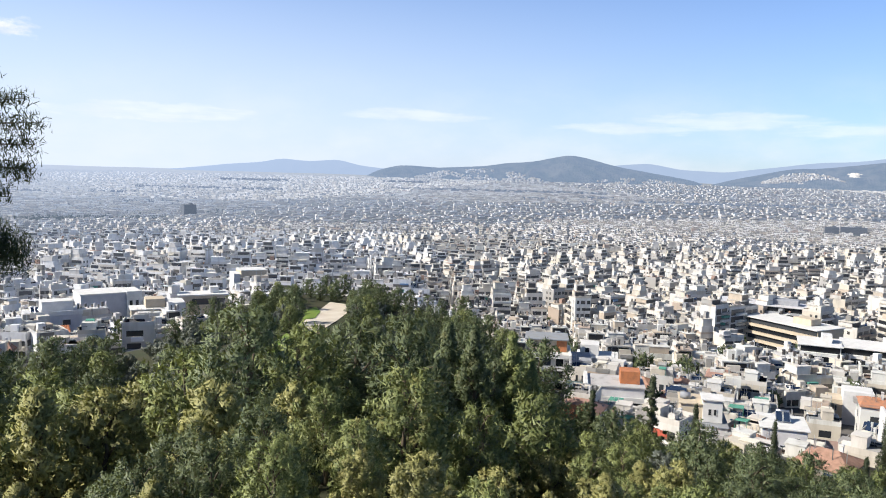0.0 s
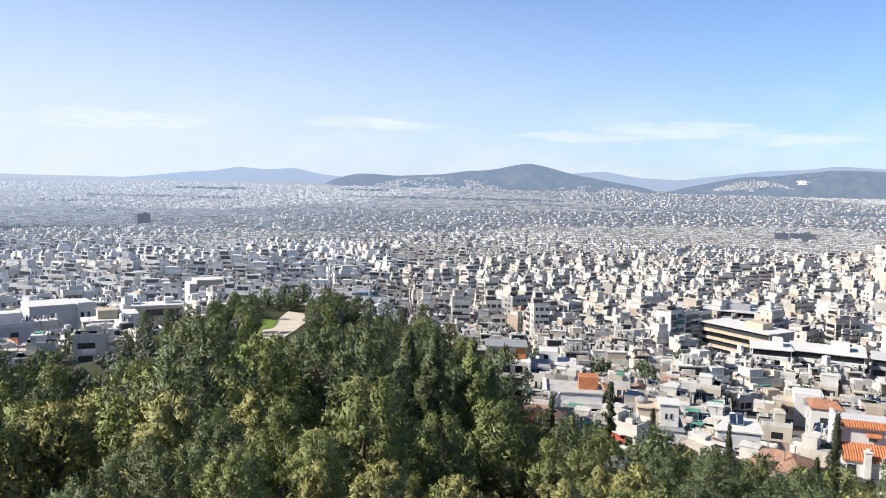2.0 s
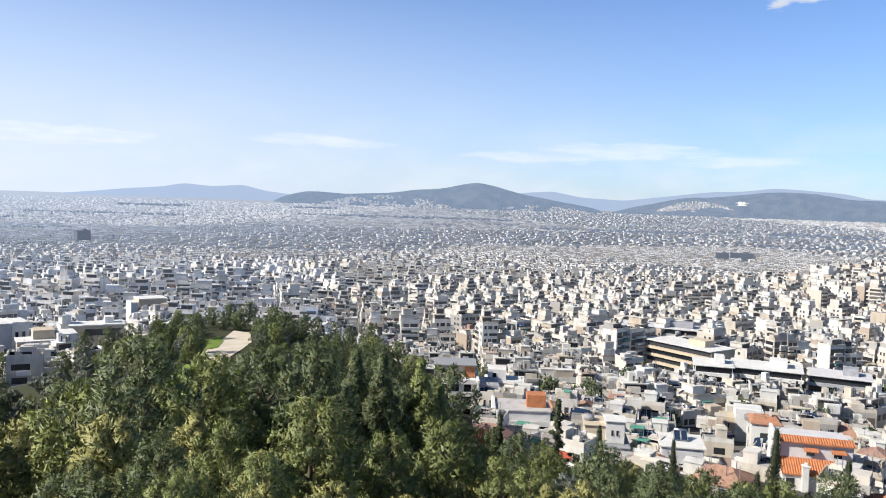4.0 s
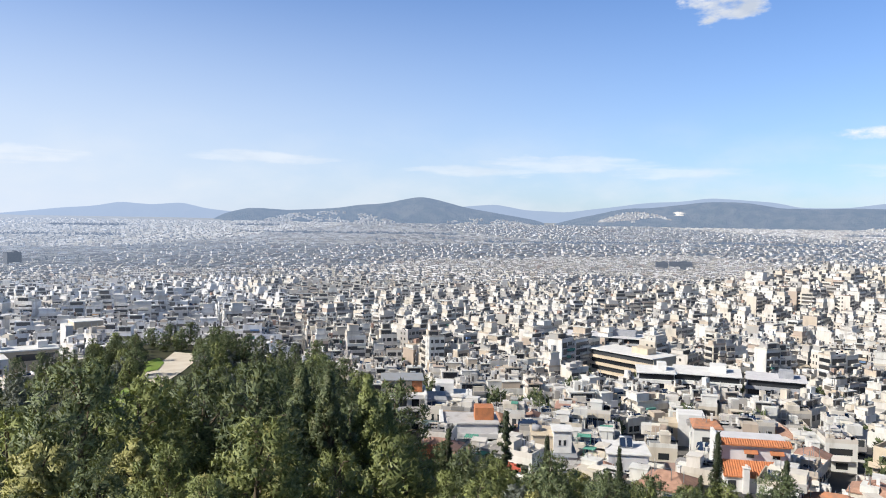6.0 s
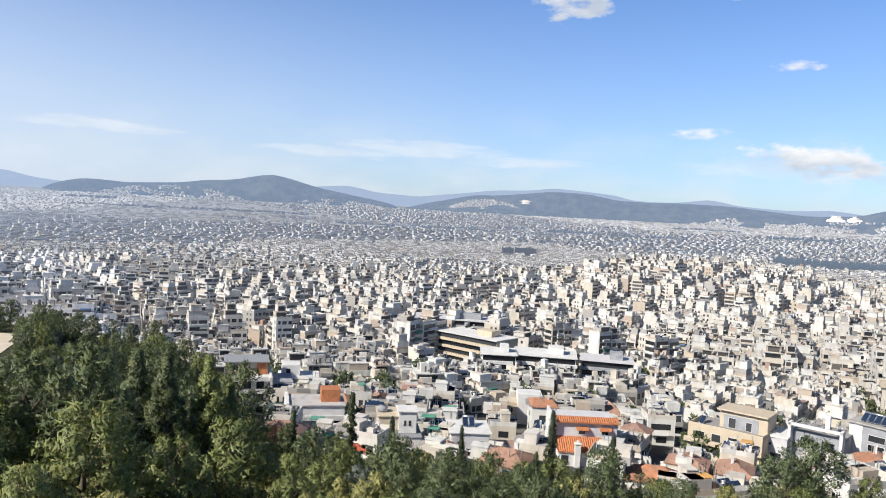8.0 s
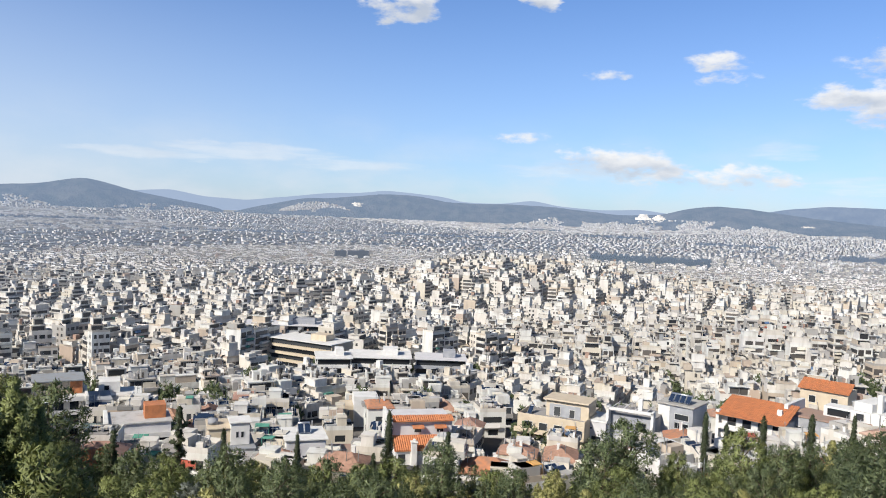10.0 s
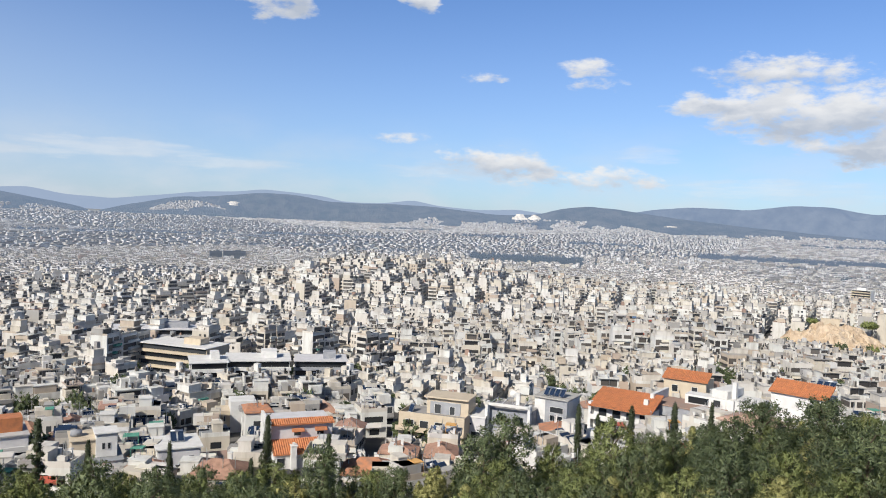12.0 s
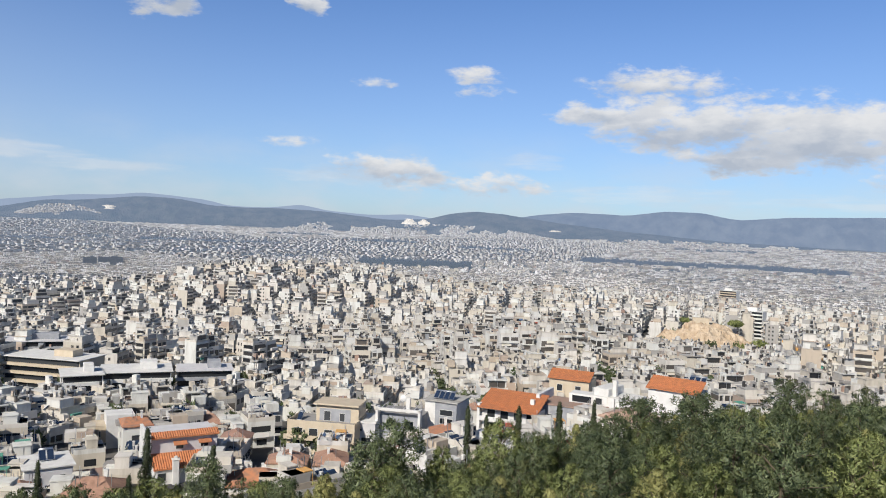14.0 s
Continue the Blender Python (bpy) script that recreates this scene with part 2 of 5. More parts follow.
M = {
    "plaster": material("painted_plaster", plaster),
    # walls of the middle city, haze glow painted in from 150 m
    "plaster_hazy": material("painted_plaster_many_hazy", lambda n: air(n, plaster(n, n.island), 150.0, 4300.0, 0.90, AIR, 0.36)),
    "whites_hazy": material("pale_plaster_many_hazy", lambda n: air(n, plaster(n, n.island, HAZE_WHITES), 150.0, 4300.0, 0.90, AIR, 0.36)),
    # far city walls with the haze glow mixed in
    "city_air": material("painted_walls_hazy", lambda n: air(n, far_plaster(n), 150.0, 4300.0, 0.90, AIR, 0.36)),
    "white": material("white_render", speckled((0.66, 0.65, 0.62), (0.78, 0.77, 0.74), 0.5, 0.8, strength=0.1)),
    "lilac": material("pale_lilac_render", speckled((0.58, 0.57, 0.58), (0.67, 0.66, 0.66), 0.5, 0.8, strength=0.1)),
    "beige": material("beige_render", speckled((0.55, 0.46, 0.34), (0.62, 0.53, 0.40), 0.5, 0.8, strength=0.1)),
    "grey": material("grey_render", speckled((0.30, 0.31, 0.33), (0.40, 0.41, 0.43), 0.5, 0.8, strength=0.1)),
    "concrete": material("roof_coverings", roofing),
    # darker grey for the far offices, haze glow painted in
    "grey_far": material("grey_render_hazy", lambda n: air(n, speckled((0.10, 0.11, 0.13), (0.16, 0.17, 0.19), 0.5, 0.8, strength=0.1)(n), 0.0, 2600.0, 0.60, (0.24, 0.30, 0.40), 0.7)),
    "glass": material("window_glass", lambda n: bsdf(n, n.mix(n.lot, (0.015, 0.018, 0.022), (0.06, 0.065, 0.07)), 0.12, spec=0.6)),
    # panes and recess shade in one dark colour, plus haze glow
    "openings_hazy": material("shaded_openings_hazy", lambda n: air(n, bsdf(n, n.mix(n.island, (0.015, 0.016, 0.018), (0.13, 0.115, 0.10)), 0.3, spec=0.4), 150.0, 4300.0, 0.90, AIR, 0.36)),
    "frame": material("window_frame_paint", speckled((0.55, 0.54, 0.52), (0.66, 0.65, 0.63), 2.0, 0.5)),
    "rail": material("balcony_front", lambda n: bsdf(n, n.ramp(n.math("FRACT", n.math("MULTIPLY", n.lot, 7.3)), [(0.0, (0.78, 0.76, 0.72)), (0.5, (0.68, 0.62, 0.52)), (0.75, (0.30, 0.29, 0.28)), (0.9, (0.16, 0.22, 0.22))], True), 0.7)),
    "awning_many": material("awning_cloth_many", lambda n: bsdf(n, n.ramp(n.island, [(0.0, (0.66, 0.62, 0.52)), (0.40, (0.10, 0.28, 0.22)), (0.52, (0.60, 0.34, 0.12)), (0.66, (0.52, 0.50, 0.47)), (0.82, (0.42, 0.13, 0.09)), (0.92, (0.12, 0.20, 0.34))], True), 0.9)),
    "awning": material("awning_cloth", lambda n: bsdf(n, n.ramp(n.lot, [(0.0, (0.70, 0.66, 0.56)), (0.45, (0.10, 0.30, 0.22)), (0.6, (0.62, 0.35, 0.12)), (0.75, (0.55, 0.53, 0.50)), (0.92, (0.50, 0.12, 0.08))], True), 0.9)),
    "terracotta": material("terracotta_tiles", lambda n: bsdf(n, n.mix(n.span(n.noise(n.pos, 1.2, 5.0), 0.3, 0.75), (0.52, 0.20, 0.085), (0.36, 0.15, 0.075)), 0.8)),
    "old_tiles": material("weathered_roof_tiles", lambda n: bsdf(n, n.mix(n.span(n.noise(n.pos, 1.2, 5.0), 0.3, 0.75), n.ramp(n.lot, [(0.0, (0.48, 0.21, 0.11)), (0.25, (0.42, 0.25, 0.18)), (0.55, (0.34, 0.21, 0.17)), (0.8, (0.50, 0.36, 0.28))], True), (0.28, 0.17, 0.12)), 0.85)),
    "panel": material("solar_glass", lambda n: bsdf(n, (0.02, 0.035, 0.07), 0.1, spec=0.8)),
    "steel": material("galvanised_steel", lambda n: bsdf(n, (0.55, 0.56, 0.57), 0.35, 0.9)),
    "soil": material("park_soil", speckled((0.060, 0.055, 0.03), (0.04, 0.055, 0.02), 0.12, 0.95)),
    "grass": material("bright_grass", speckled((0.13, 0.22, 0.03), (0.20, 0.26, 0.05), 0.4, 0.95)),
    "gravel": material("pale_gravel", speckled((0.62, 0.54, 0.43), (0.72, 0.66, 0.55), 0.2, 0.95)),
    "earth": material("trodden_earth", speckled((0.36, 0.25, 0.17), (0.45, 0.33, 0.24), 0.3, 0.95)),
    "asphalt": material("street_asphalt", speckled((0.07, 0.07, 0.07), (0.16, 0.15, 0.14), 0.08, 0.95)),
    # far ground, its haze an emission in the material
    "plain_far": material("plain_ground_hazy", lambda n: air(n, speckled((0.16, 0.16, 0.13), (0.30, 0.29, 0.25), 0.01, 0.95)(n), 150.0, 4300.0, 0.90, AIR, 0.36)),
    "rock": material("limestone_rock", speckled((0.48, 0.36, 0.24), (0.72, 0.59, 0.44), 0.10, 0.95, 5.0, 1.0, 1.5)),
    "pine": material("pine_needles", foliage((0.048, 0.07, 0.036), (0.2, 0.24, 0.115))),
    "green": material("broadleaf_green", foliage((0.1, 0.13, 0.046), (0.33, 0.365, 0.135))),
    "olive": material("olive_leaves", foliage((0.1, 0.115, 0.1), (0.26, 0.285, 0.245), (0.17, 0.17, 0.12))),
    "dry": material("yellowish_leaves", foliage((0.2, 0.2, 0.07), (0.46, 0.44, 0.18))),
    "cypress": material("cypress_needles", foliage((0.030, 0.045, 0.024), (0.085, 0.10, 0.05), (0.06, 0.06, 0.02))),
    # leaves under a blue haze glow set in the material
    "wood_far": material("woods_shadow_hazy", lambda n: air(n, foliage((0.030, 0.05, 0.025), (0.07, 0.09, 0.04))(n), 500.0, 2600.0, 0.80, (0.24, 0.31, 0.46), 0.85)),
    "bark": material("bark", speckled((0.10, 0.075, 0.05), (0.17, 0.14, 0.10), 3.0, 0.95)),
    # the mountains' blue is a haze glow added to the scrub and rock
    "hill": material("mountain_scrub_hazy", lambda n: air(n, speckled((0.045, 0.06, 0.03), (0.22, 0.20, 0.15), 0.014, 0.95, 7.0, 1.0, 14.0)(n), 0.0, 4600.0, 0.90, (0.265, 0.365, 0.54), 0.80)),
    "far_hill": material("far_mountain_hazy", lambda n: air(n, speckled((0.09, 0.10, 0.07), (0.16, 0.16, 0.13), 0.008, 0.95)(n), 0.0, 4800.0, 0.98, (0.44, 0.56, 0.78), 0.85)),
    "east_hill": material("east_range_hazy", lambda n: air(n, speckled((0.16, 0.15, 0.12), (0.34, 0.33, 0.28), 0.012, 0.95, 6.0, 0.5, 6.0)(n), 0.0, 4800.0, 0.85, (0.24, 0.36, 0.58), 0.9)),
    # pale stone with some haze glow painted over it
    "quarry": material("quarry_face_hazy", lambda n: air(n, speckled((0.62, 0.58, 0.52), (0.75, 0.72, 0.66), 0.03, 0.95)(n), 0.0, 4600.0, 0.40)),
}
# ---------------------------------------------------------------- mesh helpers


def mesh_from(name, verts, faces, mats=(), index=None, smooth=False):
    me = bpy.data.meshes.new(name)
    me.from_pydata([tuple(v) for v in verts] if not isinstance(verts, np.ndarray) else verts.tolist(), [], faces if isinstance(faces, list) else faces.tolist())
    for m in mats:
        me.materials.append(m)
    if index is not None:
        me.polygons.foreach_set("material_index", np.asarray(index, dtype=np.int32))
    if smooth:
        me.polygons.foreach_set("use_smooth", np.ones(len(me.polygons), dtype=bool))
    me.update()
    return me


QUADS = np.array([(0, 3, 2, 1), (4, 5, 6, 7), (0, 1, 5, 4), (1, 2, 6, 5), (2, 3, 7, 6), (3, 0, 4, 7)])


def boxes(items):
    """Verts and faces of boxes given as x0, x1, y0, y1, z0, z1."""
    v, f = [], []
    for x0, x1, y0, y1, z0, z1 in items:
        k = len(v)
        v += [(x0, y0, z0), (x1, y0, z0), (x1, y1, z0), (x0, y1, z0), (x0, y0, z1), (x1, y0, z1), (x1, y1, z1), (x0, y1, z1)]
        f += [tuple(int(q) + k for q in quad) for quad in QUADS]
    return v, f


def bevelled(items, width=0.03):
    """A bmesh of boxes with softened edges."""
    bm = bmesh.new()
    v, f = boxes(items)
    vs = [bm.verts.new(p) for p in v]
    for q in f:
        bm.faces.new([vs[i] for i in q])
    if width:
        bmesh.ops.bevel(bm, geom=bm.edges[:], offset=width, segments=1, affect="EDGES")
    return bm


def part(name, bm, mat, parent, label=""):
    """Links a bmesh, a mesh or a list of boxes as one mesh object under a thing."""
    if isinstance(bm, list):
        v, f = boxes(bm)
        me = mesh_from(name, v, f)
    elif isinstance(bm, bmesh.types.BMesh):
        me = bpy.data.meshes.new(name)
        bm.to_mesh(me)
        bm.free()
    else:
        me = bm
    if not me.materials:
        me.materials.append(mat)
    ob = new(name, me)
    ob.parent = parent
    if label:
        ob["label"] = label
    return ob


def polar(yaw, d):
    return -d * math.sin(radians(yaw)), d * math.cos(radians(yaw))


# ---------------------------------------------------------------- the lie of the land
# turn, reach of the park in metres, fall of its ground at that edge
PARK = [(-180, 60, 30), (-95, 95, 20), (-82, 100, 20.5), (-77, 95, 21), (-67, 82, 22), (-57, 76, 25), (-50, 76, 27), (-40, 80, 31), (-30, 82, 33), (-20, 82, 33), (-14, 88, 34), (-9, 105, 38), (-6, 150, 42), (-3, 195, 42), (0, 210, 40), (5, 215, 35.5), (10, 220, 35), (16, 205, 37), (20, 165, 38), (25, 155, 39), (30, 150, 38), (60, 150, 38), (180, 60, 30)]
PY, PD, PF = (np.array(c, dtype=float) for c in zip(*PARK))
FALL_D = np.array([0, 130, 200, 300, 400, 600, 1000, 1600, 2300, 3000, 3600, 4200, 4950.0])
FALL = np.array([30, 46, 54, 67, 78, 91, 102, 108, 104, 82, 50, 22, 4.0])
FALL_LEFT = np.array([30, 38, 46, 57, 66, 82, 100, 108, 104, 82, 50, 22, -2.0])
FALL_RIGHT = np.array([20, 39, 46, 56, 65, 78, 96, 106, 104, 82, 50, 22, 6.0])


def ground(x, y):
    """Height of the ground at x, y (arrays)."""
    x, y = np.asarray(x, dtype=float), np.asarray(y, dtype=float)
    d, yaw = np.hypot(x, y), np.degrees(np.arctan2(-x, y))
    reach, fall = np.interp(yaw, PY, PD), np.interp(yaw, PY, PF)
    near = 1.7 + (fall - 1.7) * (1 - np.exp(-d / 55)) / (1 - np.exp(-reach / 55))
    mid, left, right = np.interp(d, FALL_D, FALL), np.interp(d, FALL_D, FALL_LEFT), np.interp(d, FALL_D, FALL_RIGHT)
    a, b = np.clip((yaw + 4) / 14, 0, 1), np.clip((-yaw - 46) / 16, 0, 1)
    far = mid * (1 - a - b) + left * a + right * b
    for by, bd, bh, br in ((-41.5, 850, 25, 190), (-36, 760, 6, 150), (-60, 820, 8, 200), (2, 1100, 6, 250)):
        bx, byy = polar(by, bd)
        far = far - bh * np.exp(-((x - bx) ** 2 + (y - byy) ** 2) / br ** 2)
    far = far + 1.5 * np.sin(x / 97.0) * np.cos(y / 83.0)
    s = np.clip((d - reach) / 55, 0, 1)
    s = s * s * (3 - 2 * s)
    return EYE - (near * (1 - s) + np.maximum(far, near) * s * (d < 400) + far * s * (d >= 400))


def ground_at(x, y):
    return float(ground(x, y))


yaws = np.concatenate([np.arange(-180, -90, 6.0), np.arange(-90, 40, 1.0), np.arange(40, 180.1, 5.0)])
rings = np.concatenate([[0.01, 2.0], np.arange(6, 260, 6.0), np.geomspace(260, 4930, 60)])
gx = -np.outer(rings, np.sin(np.radians(yaws)))
gy = np.outer(rings, np.cos(np.radians(yaws)))
gz = ground(gx, gy)
nr, ny = gx.shape
rr, cc = np.meshgrid(np.arange(nr - 1), np.arange(ny - 1), indexing="ij")
k = (rr * ny + cc).ravel()
faces = np.stack([k, k + 1, k + ny + 1, k + ny], axis=1)[:, ::-1]
fd, fyaw = rings[rr.ravel()], yaws[cc.ravel()]
index = np.where(fd < np.interp(fyaw, PY, PD) + 14, 0, np.where(fd < 700, 1, 2))
verts = np.stack([gx.ravel(), gy.ravel(), gz.ravel()], axis=1)
floor_ob = new("ground", mesh_from("ground", verts, faces, [M["soil"], M["asphalt"], M["plain_far"]], index, True))
tagged(floor_ob, "hillside soil falling to streets and a hazy plain", "ground", kind="structure")

# ---------------------------------------------------------------- mountains, a backdrop at the plain's edge


def ridge(name, label, table, d0, d1, mat, low, rough, seed, bulge=0.5):
    ty, te = np.array([p[0] for p in table], dtype=float), np.array([p[1] for p in table], dtype=float)
    order = np.argsort(ty)
    ty, te = ty[order], te[order]
    ya = np.arange(ty[0], ty[-1] + 0.01, 0.12)
    steps = np.linspace(0, 1, 26)
    crest = np.interp(ya, ty, te)
    ker = np.exp(-np.linspace(-1.6, 1.6, 15) ** 2)
    crest = np.convolve(np.pad(crest, 7, mode="edge"), ker / ker.sum(), mode="valid")
    v = []
    for s in steps:
        d = d0 + (d1 - d0) * s
        for yv, ev in zip(ya, crest):
            x, y = polar(yv, d)
            top = EYE + d1 * math.tan(radians(ev))
            base = EYE + d0 * math.tan(radians(low))
            n1 = noise.fractal(Vector((x / 170.0, y / 170.0, seed)), 0.9, 2.1, 6)
            n2 = 1 - abs(noise.noise(Vector((x / 120.0, y / 120.0, seed + 5))))
            z = base + (top - base) * (s ** (1 - bulge * 0.4)) + (n1 * 0.5 + (n2 - 0.7)) * rough * math.sin(math.pi * min(1, s * 1.02)) * max(0.15, (top - base) / 120.0)
            z += n1 * rough * 0.10 * s
            v.append((x, y, z))
    n = len(ya)
    rr, cc = np.meshgrid(np.arange(len(steps) - 1), np.arange(n - 1), indexing="ij")
    k = (rr * n + cc).ravel()
    ob = new(name, mesh_from(name, v, np.stack([k, k + n, k + n + 1, k + 1], axis=1)[:, ::-1], [mat], None, True))
    return tagged(ob, label, "mountain", kind="structure")


NEAR_RIDGE = [(6.5, -0.5), (5.0, 0.30), (3.3, 0.71), (0.3, 0.58), (-2.5, 0.75), (-4.7, 1.05), (-6.5, 1.2), (-8.4, 1.62), (-9.3, 1.74), (-10.4, 1.55), (-12.9, 0.90), (-15.5, 0.5), (-18.3, 0.0), (-19.0, -0.4)]
MID_RIDGE = [(-18.2, -0.4), (-20.7, 0.25), (-24.2, 1.04), (-26.5, 1.15), (-29.8, 1.56), (-32.4, 1.58), (-34.5, 1.2), (-36.6, 1.13), (-39.5, 1.2), (-42.9, 1.12), (-47.5, 0.68), (-50.5, 0.85), (-52.5, 1.4), (-54.3, 1.60), (-57, 1.35), (-60, 1.0), (-65, 0.53), (-72.7, 0.05), (-84, -0.2), (-95, -0.3)]
# haze and blue of the ranges are emission in their materials
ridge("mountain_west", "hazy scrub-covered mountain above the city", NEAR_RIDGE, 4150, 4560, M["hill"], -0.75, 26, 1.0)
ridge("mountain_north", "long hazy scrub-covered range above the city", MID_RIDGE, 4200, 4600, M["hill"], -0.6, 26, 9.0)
ridge("backdrop_range_sea", "far range by the sea, pale blue with painted haze", [(20.5, -0.1), (17.9, 0.18), (15.9, 0.44), (13.6, 0.62), (12, 0.95), (10, 0.78), (7.9, 0.98), (6.4, 0.6), (5, 0.46), (2, 0.2), (-2, 0)], 4640, 4760, M["far_hill"], -0.5, 20, 3.0)
ridge("backdrop_range_faint", "faint far peaks behind the gap, blue with painted haze", [(-8, 0.4), (-11.5, 0.95), (-14.8, 1.25), (-17, 0.85), (-20, 0.7), (-23, 1.1), (-26, 1.5), (-28, 1.55), (-30.2, 1.85), (-32, 1.75), (-34.5, 1.55), (-36, 1.2), (-39, 1.2), (-41, 1.55), (-43, 1.2), (-46, 1.0), (-49, 1.15), (-52, 0.8)], 4770, 4880, M["far_hill"], -0.5, 18, 6.0)
ridge("backdrop_range_east", "limestone range at the right of the plain, blue-grey with painted haze", [(-55, 0.8), (-58.5, 1.45), (-61, 1.75), (-63.5, 1.75), (-65.5, 1.7), (-68, 2.10), (-70.5, 2.02), (-73, 1.6), (-76.2, 1.92), (-79, 2.0), (-82, 2.05), (-88, 2.2), (-98, 2.0)], 4650, 4830, M["east_hill"], -0.4, 26, 12.0)
for yw, el, sx, sz in ((-28.1, 0.72, 34, 22), (-49.2, 0.62, 46, 32), (-50.3, 0.62, 36, 32), (-60.1, 0.35, 40, 8)):
    # bare faces cut into the slope: a stepped fan of benches
    bm = bmesh.new()
    rnd = random.Random(int(yw * 10))
    dist = 4330.0
    for i in range(5):
        z = EYE + dist * math.tan(radians(el)) - sz / 2 + sz * i / 5
        half = sx * (0.75 + 0.25 * math.sin(i * 1.3 + yw)) * (1.0 if i < 4 else 0.6)
        ring = []
        for s in range(9):
            u = -1 + 2 * s / 8
            for top in (0, 1):
                x, y = polar(yw + math.degrees(u * half / dist), dist - 60 + i * 14 - 10 * (1 - u * u) + top * 5 + rnd.uniform(-2, 2))
                ring.append(bm.verts.new((x, y, z + top * sz / 5 + rnd.uniform(-1, 1))))
        for s in range(8):
            bm.faces.new((ring[2 * s], ring[2 * s + 2], ring[2 * s + 3], ring[2 * s + 1]))
    me = bpy.data.meshes.new("quarry_face")
    bm.to_mesh(me)
    bm.free()
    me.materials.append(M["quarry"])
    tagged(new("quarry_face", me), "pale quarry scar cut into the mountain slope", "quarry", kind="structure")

# ---------------------------------------------------------------- city
CITY = random.Random(4)


def house_parts(w, dp, floors, rnd, rich=True):
    """Parts of an apartment block as (name, material key, boxes); the street side is at -y, the base at z = 0."""
    h, out = floors * 3.0 + 0.4, []
    hw, hd = w / 2, dp / 2
    out.append(("wall", "plaster", [(-hw, hw, -hd, hd, -9, h)]))
    t = 0.18
    out.append(("parapet", "plaster", [(-hw, hw, -hd, -hd + t, h, h + 0.9), (-hw, hw, hd - t, hd, h, h + 0.9), (-hw, -hw + t, -hd + t, hd - t, h, h + 0.9), (hw - t, hw, -hd + t, hd - t, h, h + 0.9)]))
    out.append(("roof_deck", "old_tiles" if floors < 3 and rnd.random() < 0.30 else "concrete", [(-hw + t, hw - t, -hd + t, hd - t, h, h + 0.06)]))
    pitched = floors < 3 and rnd.random() < 0.3
    if pitched:
        out.append(("tiled_roof", "old_tiles", ("hip", hw + 0.35, hd + 0.35, h + 0.85, h + rnd.uniform(2.0, 2.7), rnd.choice((0.3, 0.62, 1.0)))))
    inset = rnd.choice((0.0, 0.0, 1.2, 2.5))
    for f in range(floors):
        z = f * 3.0
        if f > 0:
            bx0, bx1 = -hw + inset, hw - (inset if rnd.random() < 0.5 else 0)
            slab = [(bx0, bx1, -hd - 1.3, -hd, z - 0.16, z)]
            out.append(("balcony", "rail", slab + [(bx0, bx1, -hd - 1.3, -hd - 1.22, z, z + 0.95), (bx0, bx0 + 0.08, -hd - 1.22, -hd, z, z + 0.95), (bx1 - 0.08, bx1, -hd - 1.22, -hd, z, z + 0.95)]))
        for i in range(3):
            cx = -hw + (i + 0.5) * w / 3
            ww = rnd.choice((0.7, 0.9, 1.2, 1.5))
            out.append(("window", "glass", [(cx - ww, cx + ww, -hd - 0.03, -hd + 0.1, z + (0.05 if f else 0.8), z + 2.25)]))
        if f > 0:
            a0, a1 = -hw + rnd.uniform(0, 3), hw - rnd.uniform(0, 3)
            out.append(("back_balcony", "rail", [(a0, a1, hd, hd + 1.2, z - 0.16, z), (a0, a1, hd + 1.12, hd + 1.2, z, z + 0.95)]))
        out.append(("back_window", "glass", [(-hw + rnd.uniform(1, 3), hw - rnd.uniform(1, 5), hd - 0.1, hd + 0.03, z + 0.9, z + 2.25)]))
        for s in (-1, 1):
            if rnd.random() < 0.25:
                continue
            out.append(("side_window", "glass", [(s * hw - 0.03, s * hw + 0.03, -hd * 0.3, -hd * 0.3 + rnd.choice((0.9, 1.6)), z + 0.9, z + 2.2)]))
        if rich and f > 0 and rnd.random() < 0.45:
            a = rnd.uniform(-hw, 0)
            out.append(("awning", "awning", [(a, a + rnd.uniform(2.5, hw), -hd - 1.5, -hd - 1.42, z + 1.35, z + 2.5)]))
    if pitched:
        out.append(("chimney", "white", [(hw * 0.3, hw * 0.3 + 0.6, 0.4, 1.0, h + 0.9, h + 3.2), (hw * 0.3 - 0.08, hw * 0.3 + 0.68, 0.32, 1.08, h + 3.2, h + 3.35)]))
        return out
    # set-back top storey, stair head, boilers and tanks
    sx = rnd.uniform(-0.2, 0.2) * w
    if floors > 2 and rnd.random() < 0.6:
        out.append(("penthouse", "plaster", [(-hw * 0.75, hw * 0.8, -hd * 0.35, hd * 0.9, h + 0.06, h + 2.9), (-hw * 0.8, hw * 0.85, -hd * 0.6, hd * 0.95, h + 2.9, h + 3.08)]))
        out.append(("penthouse_window", "glass", [(-hw * 0.55, hw * 0.4, -hd * 0.35 - 0.03, -hd * 0.35 + 0.05, h + 0.2, h + 2.3)]))
        h += 3.05
    if floors > 2 or rnd.random() < 0.4:
        out.append(("stair_head", "plaster", [(sx - 1.6, sx + 1.6, 0.1, min(hd * 0.85, 4.0), h + 0.03, h + 2.5), (sx - 1.75, sx + 1.75, -0.05, min(hd * 0.85, 4.0) + 0.15, h + 2.5, h + 2.65)]))
    cx, cy = -hw * 0.45, -hd * 0.15
    if rnd.random() < 0.8:
        out.append(("water_tank", "steel", [(cx - 0.6, cx + 0.6, cy + 0.75, cy + 1.25, h + 1.0, h + 1.5), (cx - 0.5, cx - 0.4, cy + 0.9, cy + 1.0, h + 0.03, h + 1.0), (cx + 0.4, cx + 0.5, cy + 0.9, cy + 1.0, h + 0.03, h + 1.0)]))
